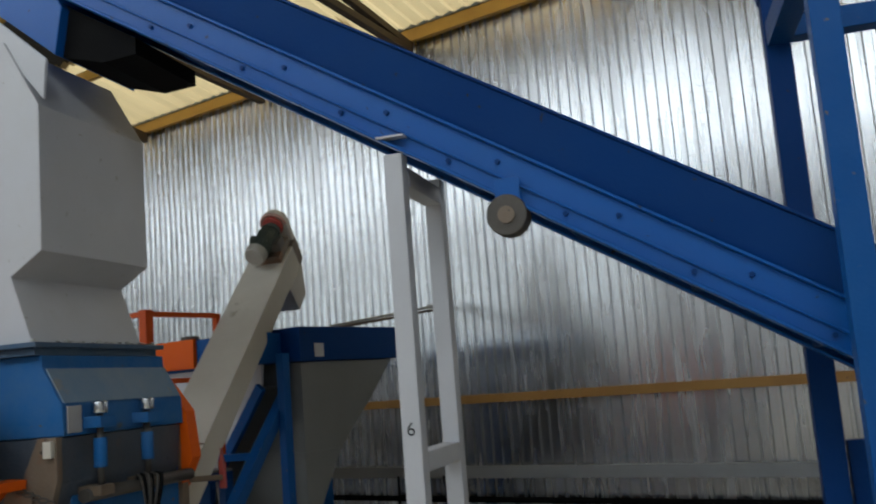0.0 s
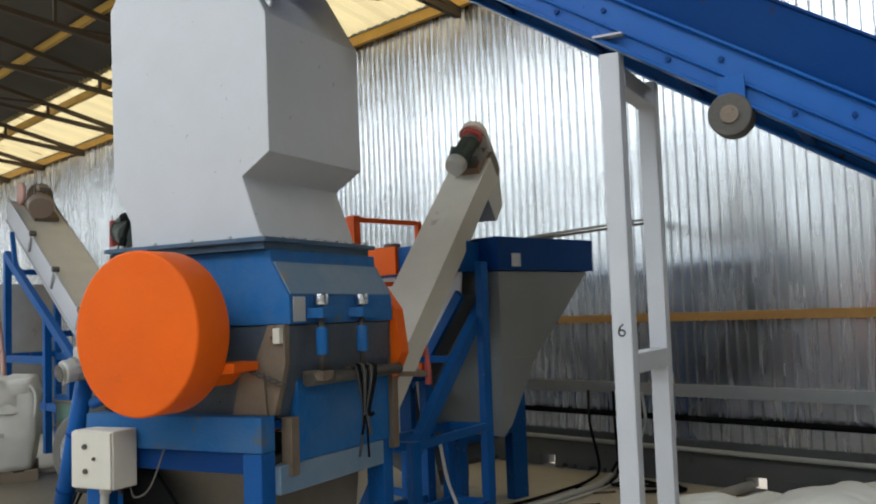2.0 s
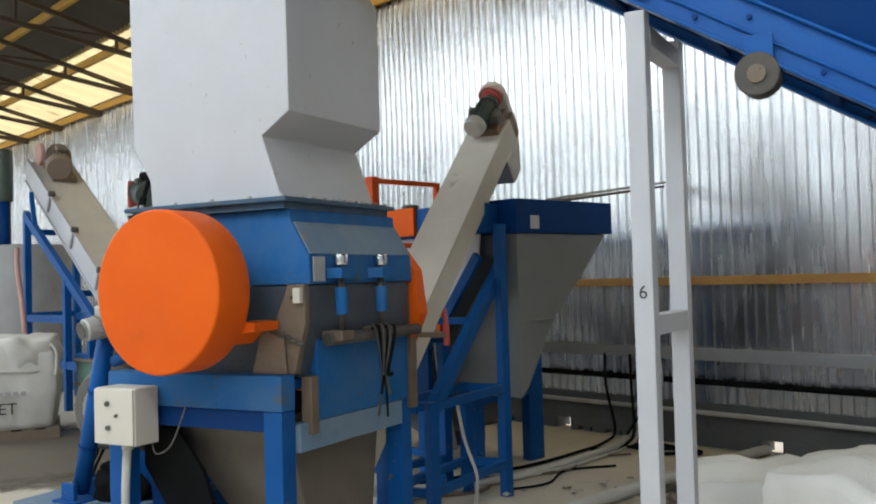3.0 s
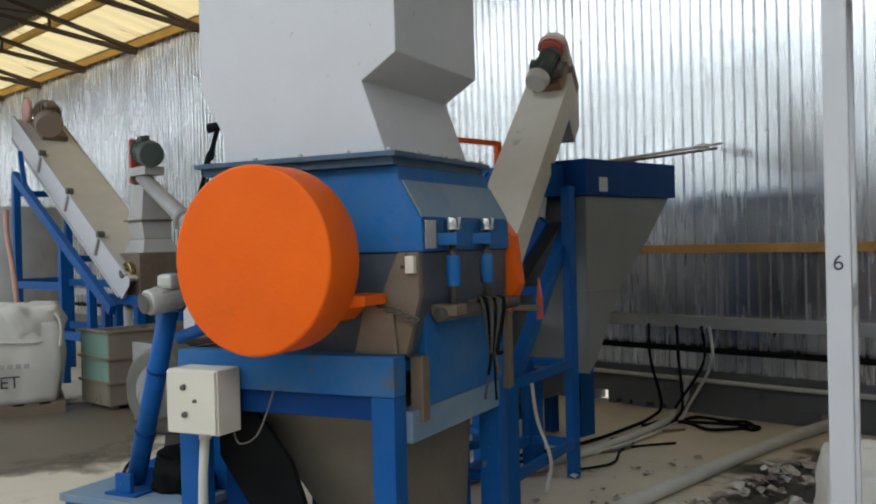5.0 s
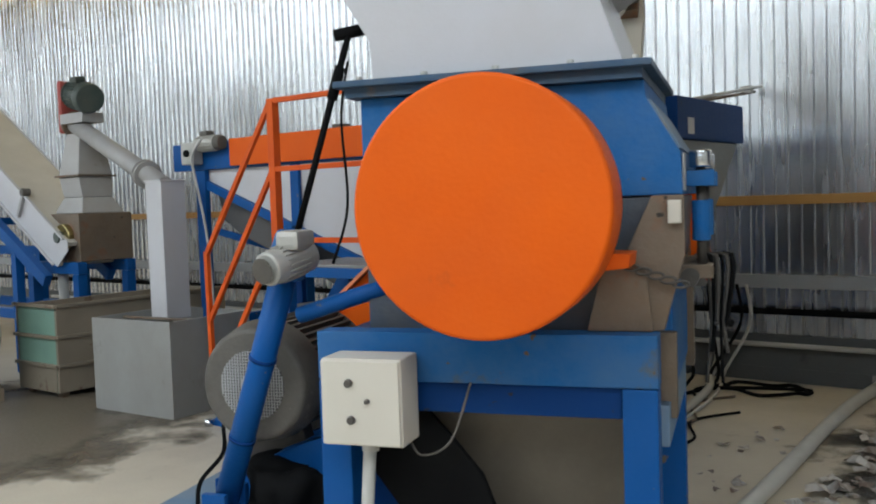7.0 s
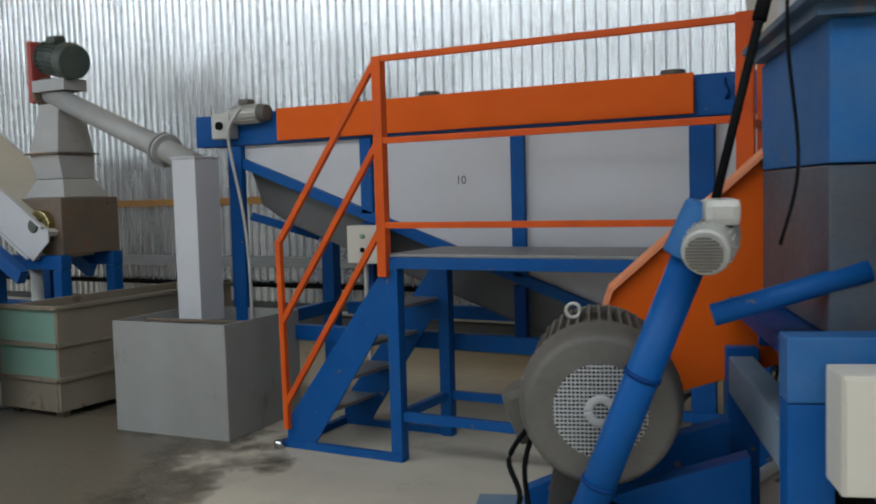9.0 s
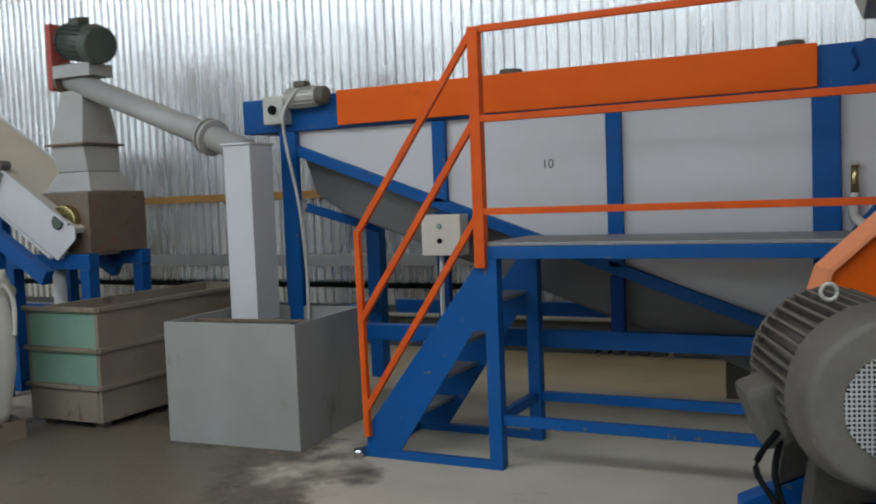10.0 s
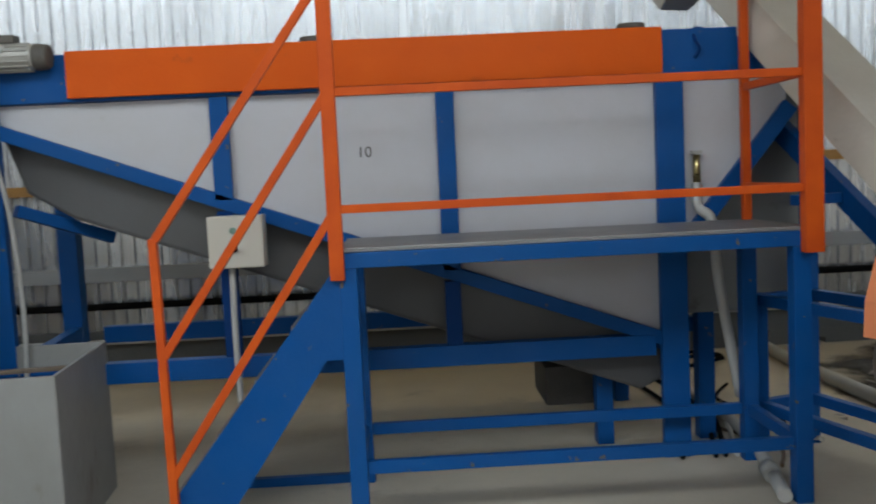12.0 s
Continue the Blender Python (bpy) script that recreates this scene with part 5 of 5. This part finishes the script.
# tin-clad bunker beside the small tank
gk = thing("sheet_metal_bin", -10.2, 5.3, 0, "green and brown sheet metal bin with ribbed sides", "bin")
for x0, x1, m_, y0 in ((-10.55, -9.93, TIN_GREEN, 4.44),):
    part("end_panel", bx(B(), -10.55, -9.94, 4.46, 4.49, 0.05, 0.80, 0.004), TIN_GREEN, gk, "pale green stained end panel")
part("lower_panel", bx(B(), -10.552, -9.938, 4.452, 4.458, 0.05, 0.30, 0.002), TIN_BROWN, gk)
part("side_panel", bx(B(), -9.94, -9.91, 4.46, 6.3, 0.05, 0.80, 0.004), TIN_BROWN, gk, "dirty brown side panel")
part("side_panel", bx(B(), -10.58, -10.55, 4.46, 6.3, 0.05, 0.80, 0.004), TIN_BROWN, gk)
part("back_panel", bx(B(), -10.55, -9.94, 6.27, 6.3, 0.05, 0.80, 0.004), TIN_BROWN, gk)
part("content", bx(B(), -10.545, -9.945, 4.495, 6.265, 0.1, 0.66), GUNK, gk, "dark wet sludge")
for z in (0.27, 0.52, 0.79):
    part("rib", bx(B(), -10.59, -9.90, 4.43, 4.459, z, z + 0.03, 0.004), TIN_BROWN, gk)
    part("rib", bx(B(), -9.909, -9.885, 4.45, 6.3, z, z + 0.03, 0.004), TIN_BROWN, gk)
for x, y in ((-10.5, 4.5), (-10.02, 4.5), (-10.5, 6.2), (-10.02, 6.2)):
    part("foot", bx(B(), x, x + 0.07, y, y + 0.07, 0, 0.05), BROWN, gk)


# ---- bags ----
def soft_box(w, d, h, seed, bulge=0.06, folds=0.02, cuts=14):
    """A filled sack: a box swollen at the sides, with folds and a slack top."""
    bm = bmesh.new()
    bmesh.ops.create_cube(bm, size=1)
    bmesh.ops.subdivide_edges(bm, edges=bm.edges[:], cuts=cuts, use_grid_fill=True)
    for v in bm.verts:
        x, y, z = v.co
        r = 1 - 0.25 * max(0, (x * x + y * y) * 2 - 0.62)
        s = 1 + bulge * 2 * math.cos(math.pi * z)
        p = Vector((x * w * r * s, y * d * r * s, (z + 0.5) * h))
        if z > 0.42:
            p.z += 0.10 * h * noise.noise((x * 4, y * 4, seed)) - 0.05 * h * (x * x + y * y) * 2
        n1 = noise.noise((p.x * 6 + seed, p.y * 6, p.z * 2.5))
        n2 = noise.noise((p.x * 15, p.y * 15 + seed, p.z * 9))
        k = Vector((x, y, 0.15)).normalized()
        p += k * (folds * n1 * 1.6 + folds * 0.6 * n2)
        v.co = p
    for f in bm.faces:
        f.smooth = True
    return bm


def pallet(x, y, rz, w=1.1, d=0.95):
    P = pose(x, y, 0, 0, 0, rz)
    t = thing("pallet", 0, 0, 0, "worn wooden pallet on the concrete floor", "pallet", P)
    for k in range(5):
        o = -w / 2 + k * (w - 0.14) / 4
        part("board", bx(B(), o, o + 0.14, -d / 2, d / 2, 0.10, 0.122, 0.003), WOOD, t)
    for o in (-d / 2, -0.05, d / 2 - 0.1):
        part("runner", bx(B(), -w / 2, w / 2, o, o + 0.1, 0.0, 0.099, 0.004), WOOD, t)
    return t


def big_bag(x, y, rz, w, h, seed, marked=False, label="full white woven bulk bag on a wooden pallet"):
    P = pose(x, y, 0.122, 0, 0, rz)
    t = thing("bulk_bag", 0, 0, 0, label, "bulk bag", P, "bulk bags")
    b = soft_box(w, w * 0.95, h, seed)
    part("bag_body", b, SACK, t)
    fl_ = soft_box(w * 1.02, w * 0.98, h * 0.36, seed + 5, 0.03, 0.06, 16)
    fl_.transform(Matrix.Translation((0, 0, h * 0.70)))
    part("slack_top", fl_, SACK, t, "slack folded top cloth")
    part("seam", hose(B(), [(w * 0.56 * math.cos(q * 0.5236) * (1.08 if q % 3 else 0.98), w * 0.55 * math.sin(q * 0.5236) * (1.08 if q % 3 else 0.98), h * 0.66 + 0.02 * (q % 2)) for q in range(13)], 0.012, 6, 4), SACK, t)
    for sx, sy in ((1, 1), (1, -1), (-1, 1), (-1, -1)):
        lx, ly = sx * w * 0.42, sy * w * 0.40
        part("lifting_strap", hose(B(), [(lx * 1.08, ly * 1.08, h * 0.75), (lx * 1.1, ly * 1.1, h * 0.96), (lx * 1.25, ly * 1.15, h * 0.85), (lx * 1.22, ly * 1.2, h * 0.6)], 0.016, 6), SACK, t)
    if marked:
        lettering("PET", pose(0.0, -w * 0.585, h * 0.25, 90, 0, 0), 0.17, t, INK, "printed_word")
        for k in range(6):
            part("printed_bar", bx(B(), -0.20 + 0.075 * k, -0.15 + 0.075 * k, -w * 0.60, -w * 0.597, h * 0.40, h * 0.45), GREY_BEIGE, t)
    return t


pallet(-10.90, 3.80, 70)
big_bag(-10.90, 3.80, 70, 1.0, 0.92, 3, True)


# ---- floor clutter by the wall ----
fp = thing("floor_pipe", -4.1, 6.5, 0, "long pale plastic pipe lying on the floor", "pipe")
part("pipe", hose(B(), [(-4.03, 3.9, 0.045), (-4.07, 5.2, 0.05), (-4.13, 6.4, 0.045), (-4.14, 7.3, 0.045), (-4.10, 7.93, 0.05)], 0.045, 14, 8), PIPE, fp)
fp2 = thing("floor_pipe", -5.2, 6.4, 0, "pale plastic pipe lying on the floor under the bin", "pipe")
part("pipe", hose(B(), [(-5.30, 4.55, 0.035), (-5.13, 5.4, 0.035), (-5.10, 6.2, 0.035), (-5.22, 7.2, 0.035), (-5.37, 7.66, 0.05)], 0.032, 12, 8), PIPE, fp2)
part("coupling", rod(B(), (-5.25, 4.8, 0.04), (-5.23, 4.92, 0.04), 0.042, seg=14), PIPE, fp2)
rh = random.Random(11)
hb = thing("cable_bundle", -5.0, 7.2, 0, "black cables hanging from the wall and coiled on the floor", "cables")
for x0, x1 in ((-5.75, -5.50), (-5.45, -5.28), (-5.20, -5.33), (-5.12, -5.22)):
    part("hanging_cable", hose(B(), [(x0, WALL_Y - 0.14, 0.82), (x0 + 0.05, WALL_Y - 0.2, 0.5), (x1 - 0.02, WALL_Y - 0.32, 0.12), (x1, WALL_Y - 0.5, 0.02), (x1 + 0.12, WALL_Y - 1.1, 0.02), (x1 + 0.16, WALL_Y - 1.9, 0.02), (x1 - 0.05, WALL_Y - 2.8, 0.02)], 0.014, 7), BLACK if x0 != -5.12 else PIPE, hb)
ringp = [(-4.86 + 0.32 * math.cos(k * 0.524), 7.50 + 0.20 * math.sin(k * 0.524), 0.018 + 0.012 * (k % 3)) for k in range(26)]
part("coil", hose(B(), ringp + [(-5.2, 7.42, 0.02), (-5.35, 7.1, 0.02)], 0.015, 7, 4), BLACK, hb, "coiled black cable")
for k in range(4):
    x, y = -5.35 + 0.5 * rh.random(), 5.0 + 0.5 * k
    part("loose_cable", hose(B(), [(x, y, 0.015), (x + 0.2 * rh.random(), y + 0.35, 0.015), (x - 0.1, y + 0.8, 0.015), (x + 0.1, y + 1.2, 0.015)], 0.010, 6), BLACK if k % 2 else BROWN, hb)


def ragged(cx, cy, rx, ry, seed, n=70, z=0.004):
    """A flat patch with an uneven outline."""
    bm = B()
    ring = []
    for k in range(n):
        a = 6.2832 * k / n
        q = 1 + 0.28 * noise.noise((math.cos(a) * 2 + seed, math.sin(a) * 2, 0)) + 0.1 * noise.noise((math.cos(a) * 7 + seed, math.sin(a) * 7, 3))
        ring.append(bm.verts.new((cx + rx * q * math.cos(a), cy + ry * q * math.sin(a), z)))
    bm.faces.new(ring)
    r = bmesh.ops.extrude_face_region(bm, geom=bm.faces[:])
    bmesh.ops.translate(bm, vec=(0, 0, -z + 0.0005), verts=ring)
    bmesh.ops.recalc_face_normals(bm, faces=bm.faces)
    return bm


def soften(m, cx, cy, r, inner, outer):
    """Break the patch's edge into blotches that thin out over the concrete."""
    n, l = m.node_tree.nodes, m.node_tree.links
    ge = n.new("ShaderNodeNewGeometry")
    su = n.new("ShaderNodeVectorMath")
    su.operation = "SUBTRACT"
    su.inputs[1].default_value = (cx, cy, 0)
    l.new(ge.outputs["Position"], su.inputs[0])
    le = n.new("ShaderNodeVectorMath")
    le.operation = "LENGTH"
    l.new(su.outputs[0], le.inputs[0])
    no = n.new("ShaderNodeTexNoise")
    no.inputs["Scale"].default_value, no.inputs["Detail"].default_value = 1.6, 8
    no.inputs["Roughness"].default_value = 0.62
    l.new(ge.outputs["Position"], no.inputs["Vector"])
    ad = n.new("ShaderNodeMath")
    ad.operation = "MULTIPLY_ADD"
    ad.inputs[1].default_value = 2.2 * r
    l.new(no.outputs[0], ad.inputs[0])
    l.new(le.outputs["Value"], ad.inputs[2])
    mr = n.new("ShaderNodeMapRange")
    mr.inputs[1].default_value, mr.inputs[2].default_value = inner + 1.1 * r, outer + 1.1 * r
    mr.inputs[3].default_value, mr.inputs[4].default_value = 0.92, 0.0
    l.new(ad.outputs[0], mr.inputs[0])
    l.new(mr.outputs[0], n["Principled BSDF"].inputs["Alpha"])


soften(DAMP, -9.7, 3.3, 1.0, 1.35, 2.05)
soften(WET, -2.4, 6.3, 0.7, 1.25, 1.75)
tagged(solid("damp_stain", ragged(-9.7, 3.35, 2.6, 2.5, 9, 90, 0.003), DAMP, "dark damp stain on the concrete round the tanks", "damp stain"), kind="stuff")
tagged(solid("wet_patch", ragged(-2.4, 6.3, 2.1, 1.62, 4), WET, "dark wet dirt on the floor under plastic scrap", "wet dirt"), kind="stuff")


def flake(bm, x, y, z, s, rng):
    """A crumpled scrap of film."""
    v = []
    for k in range(6):
        a = 6.2832 * k / 6 + 0.4 * rng.random()
        q = s * (0.6 + 0.7 * rng.random())
        v.append((x + q * math.cos(a), y + q * math.sin(a), z + 0.8 * s * rng.random()))
    c = bm.verts.new((x, y, z + s * (0.3 + 0.8 * rng.random())))
    vs = [bm.verts.new(p) for p in v]
    for k in range(6):
        bm.faces.new((c, vs[k], vs[(k + 1) % 6]))


sc = B()
rs = random.Random(21)
for k in range(1100):
    t = rs.random()
    x = -3.9 + 2.9 * rs.random()
    y = 4.5 + 3.2 * rs.random()
    d = math.hypot((x + 2.3) / 1.6, (y - 5.6) / 1.6)
    if d > 1.15:
        continue
    h = 0.16 * max(0, 1 - d) ** 0.8
    flake(sc, x, y, 0.006 + h * rs.random(), 0.02 + 0.055 * rs.random() ** 2, rs)
ob = solid("plastic_scrap", sc, SCRAP, "heap of torn pale and reddish plastic scrap on wet dirt", "scrap", kind="stuff")
sc = B()
for k in range(26):
    flake(sc, -4.8 + 0.7 * rs.random(), 4.2 + 2.2 * rs.random(), 0.004, 0.015 + 0.03 * rs.random(), rs)
solid("floor_litter", sc, SCRAP, "small torn plastic scraps strewn over the floor", "litter", kind="stuff")


def sack(x, y, rz, w, d, h, seed, label):
    bm = soft_box(w, d, h, seed, 0.05, 0.035)
    bm.transform(pose(x, y, 0.0, 0, 0, rz))
    return solid("sack", bm, SACK, label, "sack", group="sacks by the scrap heap")


sack(-2.35, 4.75, 25, 0.85, 0.7, 0.64, 31, "slack white woven sack beside the scrap heap")
sack(-1.6, 4.35, -10, 0.9, 0.7, 0.80, 37, "full white woven sack beside the scrap heap")
sack(-2.0, 5.5, 40, 0.9, 0.7, 0.62, 41, "full white woven sack behind the others")
ws = soft_box(0.42, 0.35, 0.2, 51, 0.05, 0.03, 8)
ws.transform(MF @ pose(-0.72, -0.02, 0.0))
solid("sack", ws, SACK, "small white sack lying under the granulator", "sack")
# black lump added to darken the shadowed spot on the motor base
rr_ = soft_box(0.24, 0.18, 0.17, 63, 0.1, 0.09, 12)
rr_.transform(MF @ pose(-1.43, 0.33, 0.427, 0, 0, 30))
solid("shade_lump", rr_, BLACK, "crumpled black lump standing in for shadow on the motor base", "rubber sheet")
